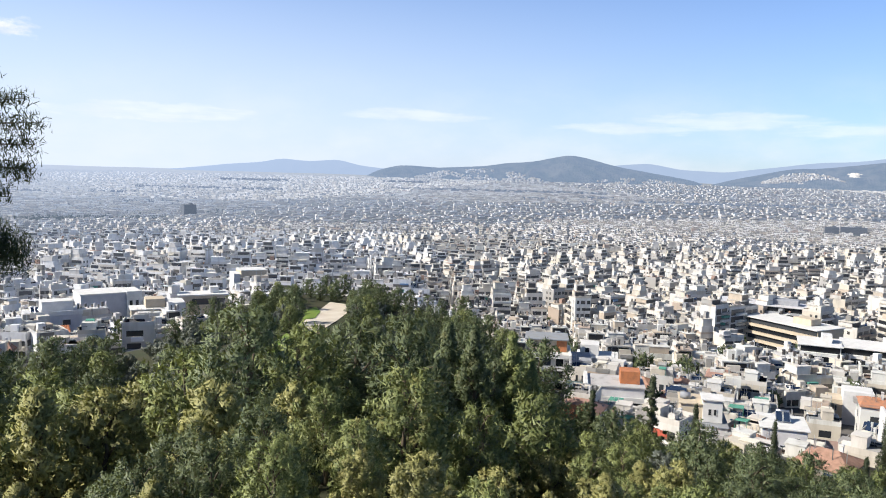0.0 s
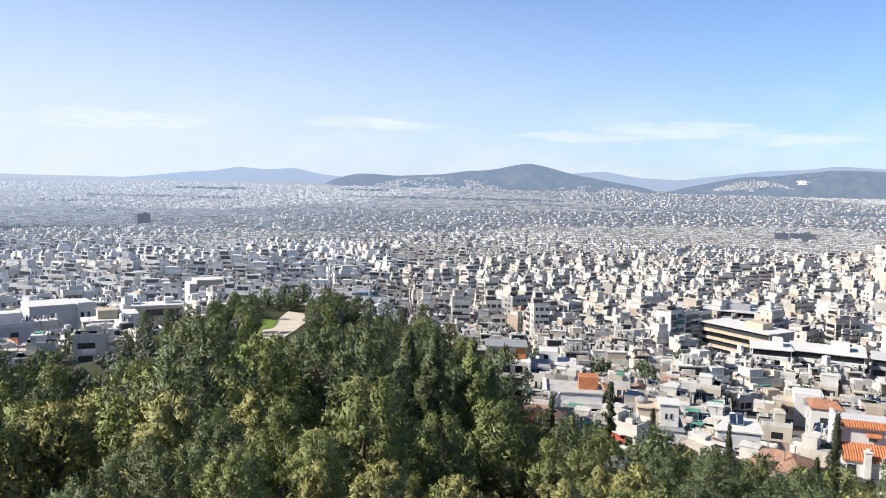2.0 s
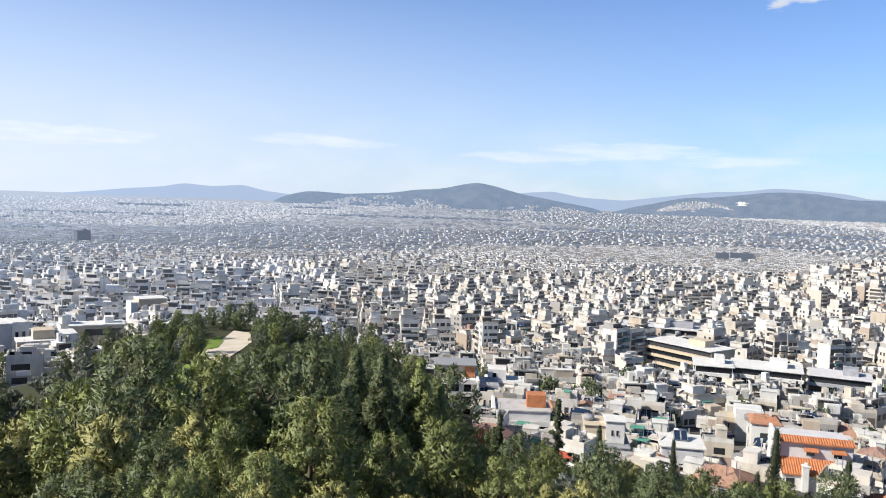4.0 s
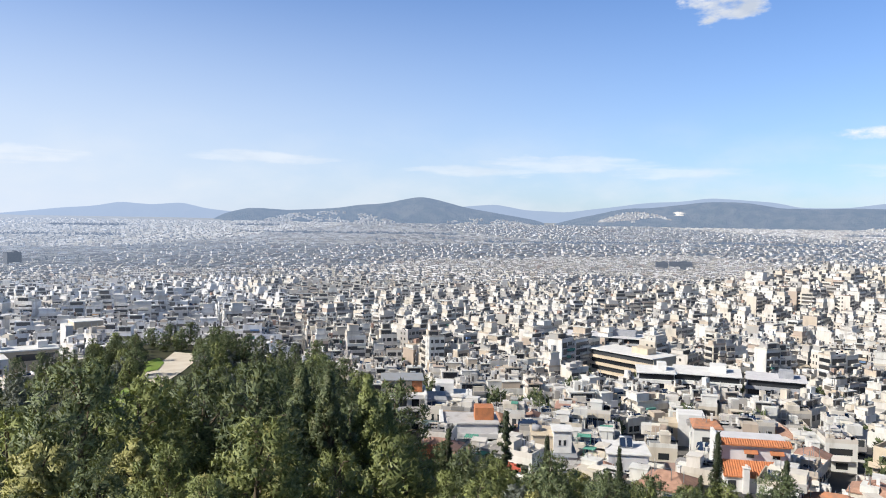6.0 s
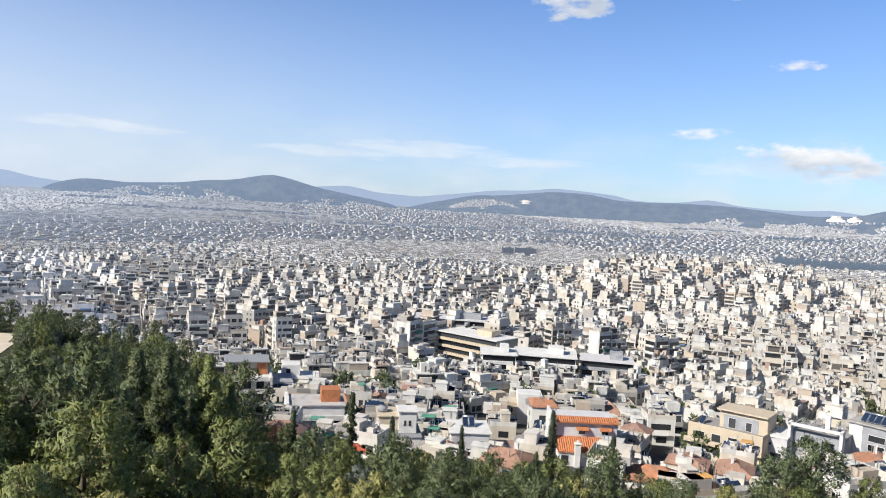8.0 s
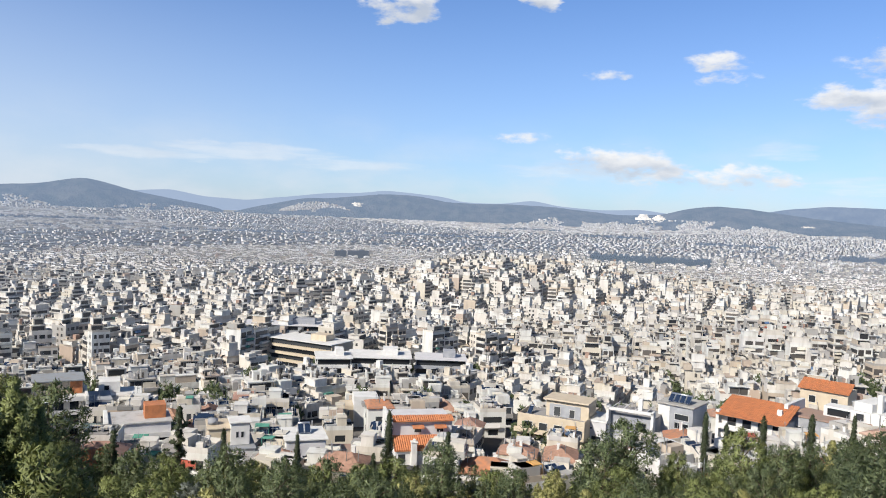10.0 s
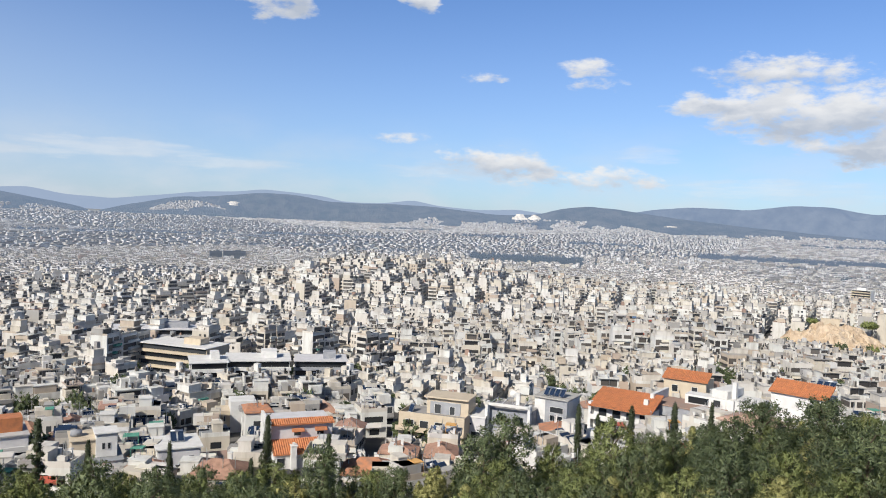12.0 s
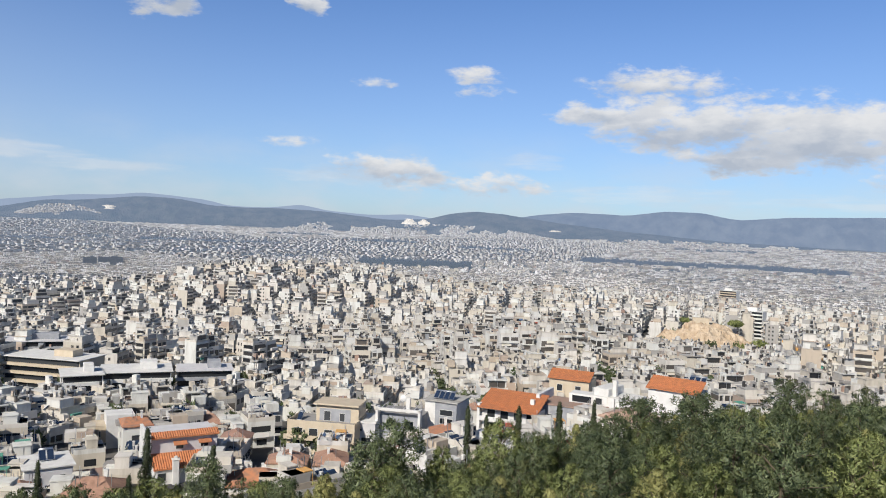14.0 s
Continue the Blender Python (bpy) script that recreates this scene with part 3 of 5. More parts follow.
        out.append(("solar_panel", "panel", [(cx - 1.0, cx + 1.0, cy - 0.8, cy + 0.7, h + 0.3, h + 0.4)]))
    for i in range(3):
        ax, ay = rnd.uniform(-hw * 0.8, hw * 0.6), rnd.uniform(-hd * 0.8, hd * 0.6)
        if rnd.random() < 0.5:
            out.append(("roof_box", rnd.choice(("white", "concrete", "steel")), [(ax, ax + rnd.uniform(0.6, 1.6), ay, ay + rnd.uniform(0.5, 1.2), h, h + rnd.uniform(0.6, 1.5))]))
        else:
            out.append(("chimney", "white", [(ax, ax + 0.5, ay, ay + 0.5, h, h + 1.6), (ax - 0.08, ax + 0.58, ay - 0.08, ay + 0.58, h + 1.6, h + 1.75)]))
    if rnd.random() < 0.5:
        ax = rnd.uniform(-hw * 0.7, 0)
        out.append(("roof_shelter", "awning", [(ax, ax + 3.0, -hd * 0.8, -hd * 0.1, h + 2.2, h + 2.3), (ax, ax + 0.08, -hd * 0.8, -hd * 0.8 + 0.08, h, h + 2.2), (ax + 2.9, ax + 3.0, -hd * 0.8, -hd * 0.8 + 0.08, h, h + 2.2), (ax, ax + 0.08, -hd * 0.1 - 0.08, -hd * 0.1, h, h + 2.2), (ax + 2.9, ax + 3.0, -hd * 0.1 - 0.08, -hd * 0.1, h, h + 2.2)]))
    for i in range(rnd.randint(0, 2)):
        ax, ay = rnd.uniform(-hw * 0.7, hw * 0.7), rnd.uniform(-hd * 0.3, hd * 0.8)
        out.append(("aerial", "steel", [(ax - 0.03, ax + 0.03, ay - 0.03, ay + 0.03, h, h + 3.2), (ax - 0.6, ax + 0.6, ay - 0.02, ay + 0.02, h + 2.9, h + 2.95)]))
    return out


def lots():
    """Lots of the whole city: x, y, turn, width, depth, whether the street side is flipped, by districts with their own street grids."""
    rnd = random.Random(11)
    seeds = []
    for i in range(110):
        d = 120 * (4200 / 120) ** rnd.random()
        yw = rnd.uniform(-100, 48)
        seeds.append((*polar(yw, d), rnd.uniform(-0.8, 0.8)))
    sx, sy = np.array([s[0] for s in seeds]), np.array([s[1] for s in seeds])
    out = []
    for k, (cx, cy, a) in enumerate(seeds):
        d0 = math.hypot(cx, cy)
        size = 70 + d0 * 0.55
        bw, bd = rnd.uniform(46, 66), 28.0 if d0 > 420 else 22.0
        if d0 > 1500:
            bw, bd = bw * 1.4, 40.0
        nx, nyy = int(size / bw) + 1, int(size / bd) + 1
        ca, sa = math.cos(a), math.sin(a)
        for i in range(-nx, nx + 1):
            for j in range(-nyy, nyy + 1):
                for row in (-1, 1):
                    u = i * bw - bw / 2 + 4
                    while u < i * bw + bw / 2 - 8:
                        wd = rnd.uniform(4.8, 8.6) if d0 < 420 else rnd.uniform(7.0, 13.0) if d0 < 1500 else rnd.uniform(11, 28)
                        lu, lv = u + wd / 2, j * bd + row * (bd / 2 - 3.2 - (5.0 if d0 > 420 else 3.8))
                        x, y = cx + lu * ca - lv * sa, cy + lu * sa + lv * ca
                        if d0 > 900:
                            x, y = x + rnd.uniform(-8, 8), y + rnd.uniform(-8, 8)
                        u += wd + (rnd.uniform(0, 5) if rnd.random() < 0.35 else 0.02)
                        out.append((x, y, a + (math.pi if row > 0 else 0) + rnd.gauss(0, 0.05), wd - 0.05, rnd.uniform(7.5, 10.0) if d0 > 420 else rnd.uniform(5.4, 7.6), k))
    arr = np.array(out)
    near = np.empty(len(arr), dtype=int)
    for s in range(0, len(arr), 4000):
        q = arr[s:s + 4000]
        near[s:s + 4000] = np.argmin((q[:, 0:1] - sx) ** 2 + (q[:, 1:2] - sy) ** 2, axis=1)
    return arr[near == arr[:, 5]]


LOTS = lots()
lx, ly = LOTS[:, 0], LOTS[:, 1]
LD, LY = np.hypot(lx, ly), np.degrees(np.arctan2(-lx, ly))
LZ = ground(lx, ly)
edge = np.interp(LY, PY, PD)
# places kept free: turn, distance, radius (rock, groves, built-by-hand houses)
FREE = [(-71.6, 535, 26), (-73.4, 530, 22), (-71.2, 590, 46), (-73.8, 575, 30), (-46.5, 930, 26), (-57, 880, 22), (23.8, 1610, 60), (27.0, 1580, 70), (20.5, 1640, 40), (31.0, 1560, 80), (18.4, 1700, 34), (-27.9, 1780, 60),
        (-34.0, 150, 13), (-43.7, 168, 16), (-52.2, 172, 13), (-57.2, 172, 15), (-26.5, 142, 14), (-17.5, 140, 16), (-10.5, 165, 15), (-62.0, 182, 13), (-27.0, 355, 24), (-23.0, 330, 20), (-31, 315, 34), (-48.0, 165, 9), (-27.5, 272, 12), (-31.5, 274, 14), (-35, 284, 12), (-7.5, 190, 13), (-14.0, 200, 12), (24.0, 300, 15), (27.5, 235, 14), (21, 260, 14), (18.5, 275, 12), (14.0, 400, 14)]
keep = (LD > edge + 30)  & (LD < 4150) & (LY < 46) & (LY > -98)
for fy, fdist, fr in FREE:
    px, py = polar(fy, fdist)
    keep &= np.hypot(lx - px, ly - py) > fr + (-4 if fdist < 250 else 4)
LOTS, LD, LY, LZ = LOTS[keep], LD[keep], LY[keep], LZ[keep]
NEAR_CITY = 360.0
# bands of woods between the houses, some drawn for cloud shadows: turns, distances
WOODS_AND_SHADOWS = [(20.0, 34.0, 1500, 1640), (-54.0, -45.5, 2030, 2380), (-80.0, -62.0, 2650, 2860), (-40.0, -30.0, 3000, 3060), (3.0, 6.0, 1560, 1590), (-4.2, -2.6, 1480, 1510), (-26.0, -14.0, 2840, 2890), (-12.0, 4.0, 3250, 3300), (12.0, 22.0, 3050, 3090), (-44.0, -40.0, 1400, 1440), (-1.2, 0.6, 1060, 1090), (-41.5, -37.0, 2330, 2370)]
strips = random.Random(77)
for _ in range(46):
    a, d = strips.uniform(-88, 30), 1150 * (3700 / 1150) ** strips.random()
    WOODS_AND_SHADOWS.append((a, a + strips.uniform(1.2, 6.0), d, d + d * strips.uniform(0.008, 0.02)))
for y0, y1, d0, d1 in WOODS_AND_SHADOWS:
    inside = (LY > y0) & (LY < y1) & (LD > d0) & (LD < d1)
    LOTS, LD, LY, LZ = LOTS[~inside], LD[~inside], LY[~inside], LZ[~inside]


def storeys(d, yw, rnd):
    if d < 215:
        return rnd.choice((1, 1, 1, 2))
    if d < 290:
        return rnd.choice((1, 1, 2, 2))
    if d < 345 or -76.5 < yw < -66 and d < 580:
        return rnd.choice((1, 2, 2, 3) if d < 430 else (1, 1, 2))
    if yw > 4 and d < 480:
        return rnd.choice((1, 2, 2, 3, 4))
    if -48 < yw < -33 and 640 < d < 1010:
        return rnd.choice((6, 7, 8, 9))
    if d < 500:
        return rnd.choice((2, 3, 3, 4, 5, 6))
    return rnd.choice((3, 4, 4, 5, 6, 7))


# near blocks: one thing each
protos = {}
for fl in (1, 2, 3, 4, 5, 6):
    for v in range(6 if fl < 5 else 3):
        rnd = random.Random(fl * 10 + v)
        w, dp = 9.0, 8.0
        top = new("apartment_block")
        tagged(top, f"plastered {('one', 'two', 'three', 'four', 'five', 'six')[fl - 1]}-storey {'flat-roofed house' if fl < 3 else 'apartment block with balconies'}", "apartment block", "city blocks near the hill")
        for nm, mk, items in house_parts(w, dp, fl, rnd):
            if isinstance(items, tuple):
                _, ex, ey, z0, z1, ridge_at = items
                rv = [(-ex, -ey, z0), (ex, -ey, z0), (ex, ey, z0), (-ex, ey, z0), (-ex * ridge_at, 0, z1), (ex * ridge_at, 0, z1), (-ex, -ey, z0 - 0.2), (ex, -ey, z0 - 0.2), (ex, ey, z0 - 0.2), (-ex, ey, z0 - 0.2)]
                items = mesh_from(nm, rv, [(0, 1, 5, 4), (1, 2, 5), (2, 3, 4, 5), (3, 0, 4), (6, 7, 1, 0), (7, 8, 2, 1), (8, 9, 3, 2), (9, 6, 0, 3), (9, 8, 7, 6)])
            part(nm, items, M[mk], top)
        protos.setdefault(fl, []).append(top)
order = np.argsort(LD)
near_ids = [i for i in order if LD[i] < NEAR_CITY][:210]
near_limit = LD[near_ids[-1]]
for i in near_ids:
    x, y, a, w, dp, _ = LOTS[i]
    rnd = random.Random(int(x * 7 + y * 13))
    fl = min(6, storeys(LD[i], LY[i], rnd))
    top = rnd.choice(protos[fl])
    m = Matrix.Translation((x, y, LZ[i])) @ Matrix.Rotation(a, 4, "Z") @ Matrix.Diagonal((w / 9.0 * rnd.choice((1, -1)), dp / 8.0, 1.0, 1.0))
    copy_thing(top, m)
for tops in protos.values():
    for top in tops:
        for o in (*top.children_recursive, top):
            bpy.data.objects.remove(o)

# the blocks behind them, joined


KEEP = {"b": (1, 2, 3, 4, 5), "k": (0, 1, 2, 3, 5), "f": (0, 1, 3, 4, 5), "front": (2,), "back": (4,), "x0": (5,), "x1": (3,)}


def lite_parts(fl, rnd, poor=False):
    """A unit block of one lot: plain party walls, balconied street and yard fronts, parapet, roof rooms. The hidden faces are left out."""
    h = fl * 3.0 + 0.6
    out = [(0, (-0.5, 0.5, -0.5, 0.5, -9, h), "b")]
    for side in (-1, 1):
        style = rnd.choice(("bands", "bands", "bands", "part", "part", "holes"))
        i0, i1 = rnd.choice((0, 0.03, 0.10)), rnd.choice((0, 0.03, 0.10))
        if style == "part":
            i0, i1 = rnd.choice(((0.0, 0.42), (0.40, 0.0), (0.25, 0.25)))
        e = rnd.choice((0.10, 0.13, 0.16))
        y = side * 0.5
        for f in range(fl):
            z = f * 3.0
            top = z + rnd.choice((2.1, 2.3, 2.5, 2.6))
            face = "front" if side < 0 else "back"
            if style != "holes" and f > 0:
                y0, y1 = (y - e, y) if side < 0 else (y, y + e)
                out.append((0, (-0.5 + i0, 0.5 - i1, y0, y1, z - 0.1, z + 0.9), "k" if side < 0 else "f"))
                if not poor and rnd.random() < 0.4:
                    a = rnd.uniform(-0.5 + i0, 0.0)
                    yo = y - e - 0.01 if side < 0 else y + e + 0.01
                    out.append((3, (a, min(0.5 - i1, a + rnd.uniform(0.2, 0.6)), min(yo, y), max(yo, y), z + rnd.uniform(1.3, 1.9), z + 2.5), "k" if side < 0 else "f"))
            low = z + (0.0 if style != "holes" and f else 0.9)
            cuts = 3 if style == "holes" else 1 if poor or rnd.random() < 0.6 else 2
            for c in range(cuts):
                a = -0.48 + 0.96 * c / cuts + rnd.choice((0.0, 0.02, 0.08))
                b = -0.48 + 0.96 * (c + 1) / cuts - rnd.choice((0.0, 0.03, 0.10))
                out.append((1, (a, b, y - 0.007, y + 0.007, low, top), face))
    for side, face in ((-1, "x0"), (1, "x1")):
        pick = rnd.random()
        if pick < 0.42:
            continue
        x = side * 0.5
        at = rnd.uniform(-0.35, 0.1)
        for f in range(fl):
            z = f * 3.0
            if pick < 0.78:
                y0, y1 = -0.5, rnd.choice((0.1, 0.35, 0.5)) if f == 0 else 0.42
                out.append((1, (x - 0.005, x + 0.005, y0 + 0.03, y1 - 0.05, z + 0.2, z + 2.4), face))
                if f:
                    out.append((0, (min(x, x + side * 0.09), max(x, x + side * 0.09), y0, y1, z - 0.1, z + 0.85), "b"))
            else:
                for w in (at, at + 0.28):
                    out.append((1, (x - 0.005, x + 0.005, w, w + 0.13, z + 0.9, z + 2.3), face))
    out.append((2, (-0.47, 0.47, -0.47, 0.47, h, h + 0.08), "b"))
    for b in () if poor else ((-0.5, 0.5, -0.5, -0.47), (-0.5, 0.5, 0.47, 0.5), (-0.5, -0.47, -0.47, 0.47), (0.47, 0.5, -0.47, 0.47)):
        out.append((0, (*b, h, h + 0.8), "b"))
    x0, x1 = rnd.choice(((-0.42, 0.42), (-0.5, 0.2), (-0.2, 0.5)))
    for _ in range(rnd.choice((0, 1, 1, 2)) if fl > 2 else rnd.choice((0, 0, 1))):
        out.append((0, (x0, x1, -0.22, 0.45, h, h + 2.7), "b"))
        out.append((0, (x0 - 0.03, x1 + 0.03, -0.34, 0.47, h + 2.7, h + 2.9), "b"))
        out.append((1, (x0 + 0.06, x1 - 0.06, -0.23, -0.2, h + 0.3, h + 2.3), "front"))
        h += 2.9
        x0, x1 = x0 + 0.08, x1 - 0.10
    sx = rnd.uniform(-0.25, 0.25)
    if rnd.random() < 0.65:
        out.append((rnd.choice((0, 2)), (sx - 0.12, sx + 0.12, 0.0, 0.26, h, h + 2.3), "b"))
    for _ in range(2 if poor else 5):
        cx, cy = rnd.uniform(-0.4, 0.3), rnd.uniform(-0.35, 0.2)
        out.append((rnd.choice((0, 1, 1, 2)), (cx, cx + rnd.uniform(0.05, 0.14), cy, cy + 0.1, h, h + rnd.uniform(0.6, 1.7)), "b"))
    v, f, m = [], [], []
    for mat, b, kept in out:
        q, w = boxes([b])
        for j in KEEP[kept]:
            f.append(tuple(x + len(v) for x in w[j]))
            m.append(mat)
        v += q
    return np.array(v), np.array(f), np.array(m)


def joined(ids, templates, choose, low=False):
    vs, fs, ms, k = [], [], [], 0
    for i in ids:
        x, y, a, w, dp, _ = LOTS[i]
        rnd = random.Random(int(x * 7 + y * 13))
        tv, tf, tm = choose(i, rnd, templates)
        ca, sa = math.cos(a), math.sin(a)
        q = np.empty_like(tv)
        px, py = tv[:, 0] * w * (1 if rnd.random() < 0.5 else -1), tv[:, 1] * dp
        q[:, 0], q[:, 1], q[:, 2] = x + px * ca - py * sa, y + px * sa + py * ca, tv[:, 2] * (np.interp(LD[i], (1000, 1500, 4200), (1.0, 0.78, 0.42)) if low else 1.0) + LZ[i]
        vs.append(q)
        fs.append(tf + k)
        ms.append(tm)
        k += len(tv)
    return np.concatenate(vs), np.concatenate(fs), np.concatenate(ms)


LITE = {fl: [lite_parts(fl, random.Random(fl * 31 + v)) for v in range(8)] for fl in range(1, 10)}
POOR = {fl: [lite_parts(fl, random.Random(fl * 37 + v), True) for v in range(8)] for fl in range(1, 10)}
MID_END = 980.0
mid_ids = [i for i in order if near_limit < LD[i] < MID_END]
for side, name, paint in ((True, "white_city_blocks", "whites_hazy"), (False, "city_blocks", "plaster_hazy")):
    v, f, m = joined([i for i in mid_ids if (LY[i] > 2 + 3 * math.sin(LD[i] / 60.0)) == side], LITE, lambda i, rnd, t: rnd.choice((t if LD[i] < 520 else POOR)[storeys(LD[i], LY[i], rnd)]))
    ob = new(name, mesh_from(name, v, f, [M[paint], M["openings_hazy"], M["concrete"], M["awning_many"]], m))
    tagged(ob, "dense white apartment blocks, paled for the bright haze" if side else "dense white and cream apartment blocks with balconies", "city", kind="stuff")


def plain_block(rnd, simple=False):
    fl = rnd.choice((3, 4, 5, 5, 6, 7))
    h = fl * 3.0
    sx, sy = rnd.uniform(-0.25, 0.2), rnd.uniform(-0.2, 0.2)
    v, f = boxes([(-0.5, 0.5, -0.5, 0.5, -6, h), (sx - 0.25, sx + 0.28, sy - 0.25, sy + 0.25, h, h + rnd.choice((1.4, 2.4, 3.0)))])
    f = [q for i, q in enumerate(f) if i % 6 != 0]
    if simple:
        f = f[:5]
    return np.array(v), np.array(f), np.zeros(len(f), dtype=int)


PLAIN = [plain_block(random.Random(s)) for s in range(40)]
SIMPLE = [plain_block(random.Random(s), True) for s in range(40)]
far_ids = [i for i in order if LD[i] >= MID_END]
# far blocks; the haze over them glows from their material
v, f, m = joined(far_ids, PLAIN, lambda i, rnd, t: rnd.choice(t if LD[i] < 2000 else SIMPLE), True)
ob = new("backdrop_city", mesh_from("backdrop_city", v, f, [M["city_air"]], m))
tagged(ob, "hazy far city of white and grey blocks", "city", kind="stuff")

# loose things on the nearer roofs: tanks, boxes, tilted collectors, poles
cv, cf, cm = [], [], []
for i in [*near_ids, *mid_ids]:
    if LD[i] > 560:
        continue
    x, y, a, w, dp, _ = LOTS[i]
    rnd = random.Random(int(x * 5 + y * 3))
    fl = storeys(LD[i], LY[i], random.Random(int(x * 7 + y * 13)))
    zr = LZ[i] + fl * 3.0 + 0.4
    ca, sa = math.cos(a), math.sin(a)
    for _ in range(11 if LD[i] < 330 else 6):
        u, q = rnd.uniform(-0.42, 0.42) * w, rnd.uniform(-0.42, 0.3) * dp
        kind = rnd.random()
        sx, sy, sz, mt = (0.7, 0.5, 1.1, 0) if kind < 0.3 else (1.1, 0.06, 1.3, 1) if kind < 0.5 else (0.05, 0.05, 3.4, 2) if kind < 0.75 else (1.6, 1.2, 0.9, 3) if kind < 0.9 else (1.6, 1.4, 2.1, 0)
        lean = 0.9 if mt == 1 else 0.0
        k = len(cv)
        bv, bf = boxes([(-sx, sx, -sy, sy, 0, sz)])
        for px, py, pz in bv:
            px, py = px + u, py + q + (lean if pz > 0 else -lean)
            cv.append((x + px * ca - py * sa, y + px * sa + py * ca, zr + pz))
        cf += [tuple(r + k for r in face) for face in bf]
        cm += [mt] * 6
ob = new("rooftop_clutter", mesh_from("rooftop_clutter", cv, cf, [M["plaster_hazy"], M["panel"], M["steel"], M["concrete"]], cm))
tagged(ob, "water tanks, solar collectors, aerials and sheds on the flat roofs", "rooftop clutter", kind="stuff")

# white quarters climbing the mountain feet
vs, fs, k = [], [], 0
rnd = random.Random(8)
dg = bpy.context.evaluated_depsgraph_get()
for y0, y1, e0, e1, count in ((-28.0, -22.5, 0.05, 0.75, 800), (-60.0, -44.0, -0.3, 0.45, 2200), (-46.5, -40.0, -0.3, 0.3, 500), (-8.5, 3.5, -0.6, 0.55, 1300), (-80.0, -60.0, -0.35, -0.05, 1200), (-18.0, -10.0, -0.4, 0.1, 600)):
    for _ in range(count):
        yw = rnd.uniform(y0, y1)
        el = e0 + (e1 - e0) * rnd.random() ** 1.5 * (1 - (2 * (yw - y0) / (y1 - y0) - 1) ** 2)
        if noise.noise(Vector((yw * 0.6, el * 2.2, 3.0))) < -0.12:
            continue
        way = Vector((-math.sin(radians(yw)) * math.cos(radians(el)), math.cos(radians(yw)) * math.cos(radians(el)), math.sin(radians(el))))
        hit, place, _, _, _, _ = scene.ray_cast(dg, Vector((0, 0, EYE)) + way * 3900, way)
        if not hit:
            continue
        tv, tf, tm = rnd.choice(PLAIN)
        a, w, dp = rnd.uniform(0, 1.5), rnd.uniform(7, 17), rnd.uniform(6, 10)
        ca, sa = math.cos(a), math.sin(a)
        q = np.stack([place.x + tv[:, 0] * w * ca - tv[:, 1] * dp * sa, place.y + tv[:, 0] * w * sa + tv[:, 1] * dp * ca, tv[:, 2] * 0.36 + place.z], axis=1)
        vs.append(q)
        fs.append(tf + k)
        k += len(tv)
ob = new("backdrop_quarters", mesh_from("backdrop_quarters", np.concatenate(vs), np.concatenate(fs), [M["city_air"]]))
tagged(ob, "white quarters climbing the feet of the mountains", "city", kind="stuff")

# ---------------------------------------------------------------- trees


def cards(centres, normals, size, rnd, thin=0.4):
    """Leaf sprays, one at each point."""
    n = len(centres)
    g = np.random.RandomState(rnd.randint(0, 10 ** 6))
    out = normals / np.linalg.norm(normals, axis=1, keepdims=True)
    flat = g.random_sample((n, 1)) < 0.5
    nrm = out + g.normal(0, 0.38, (n, 3))
    spike = out * 0.8 + np.array([0, 0, 0.35]) + g.normal(0, 0.45, (n, 3))
    t = np.where(flat, np.cross(nrm, g.normal(0, 1, (n, 3))), spike)
    t /= np.linalg.norm(t, axis=1, keepdims=True)
    nrm = np.where(flat, nrm, np.cross(t, g.normal(0, 1, (n, 3))))
    nrm /= np.linalg.norm(nrm, axis=1, keepdims=True)
    nrm = np.where((nrm * out).sum(1, keepdims=True) < 0, -nrm, nrm)
    b = np.cross(nrm, t)
    s = size * g.uniform(0.6, 1.4, (n, 1))
    v = np.stack([centres + t * s * 1.1, centres - t * s * 0.7 + b * s * thin, centres - t * s * 0.7 - b * s * thin], axis=1).reshape(-1, 3)
    f = np.arange(n * 3).reshape(-1, 3)
    return v, f


def tube(points, radii, sides=7):
    v, f = [], []
    for i, (p, r) in enumerate(zip(points, radii)):
        p = Vector(p)
        d = (Vector(points[min(i + 1, len(points) - 1)]) - Vector(points[max(i - 1, 0)])).normalized()
        s = d.cross(Vector((0.3, 0.9, 0.1))).normalized()
        u = d.cross(s)
        for k in range(sides):
            a = 2 * math.pi * k / sides
            v.append(tuple(p + (s * math.cos(a) + u * math.sin(a)) * r))
    for i in range(len(points) - 1):
        for k in range(sides):
            a, b = i * sides + k, i * sides + (k + 1) % sides
            f.append((a, b, b + sides, a + sides))
    return v, f


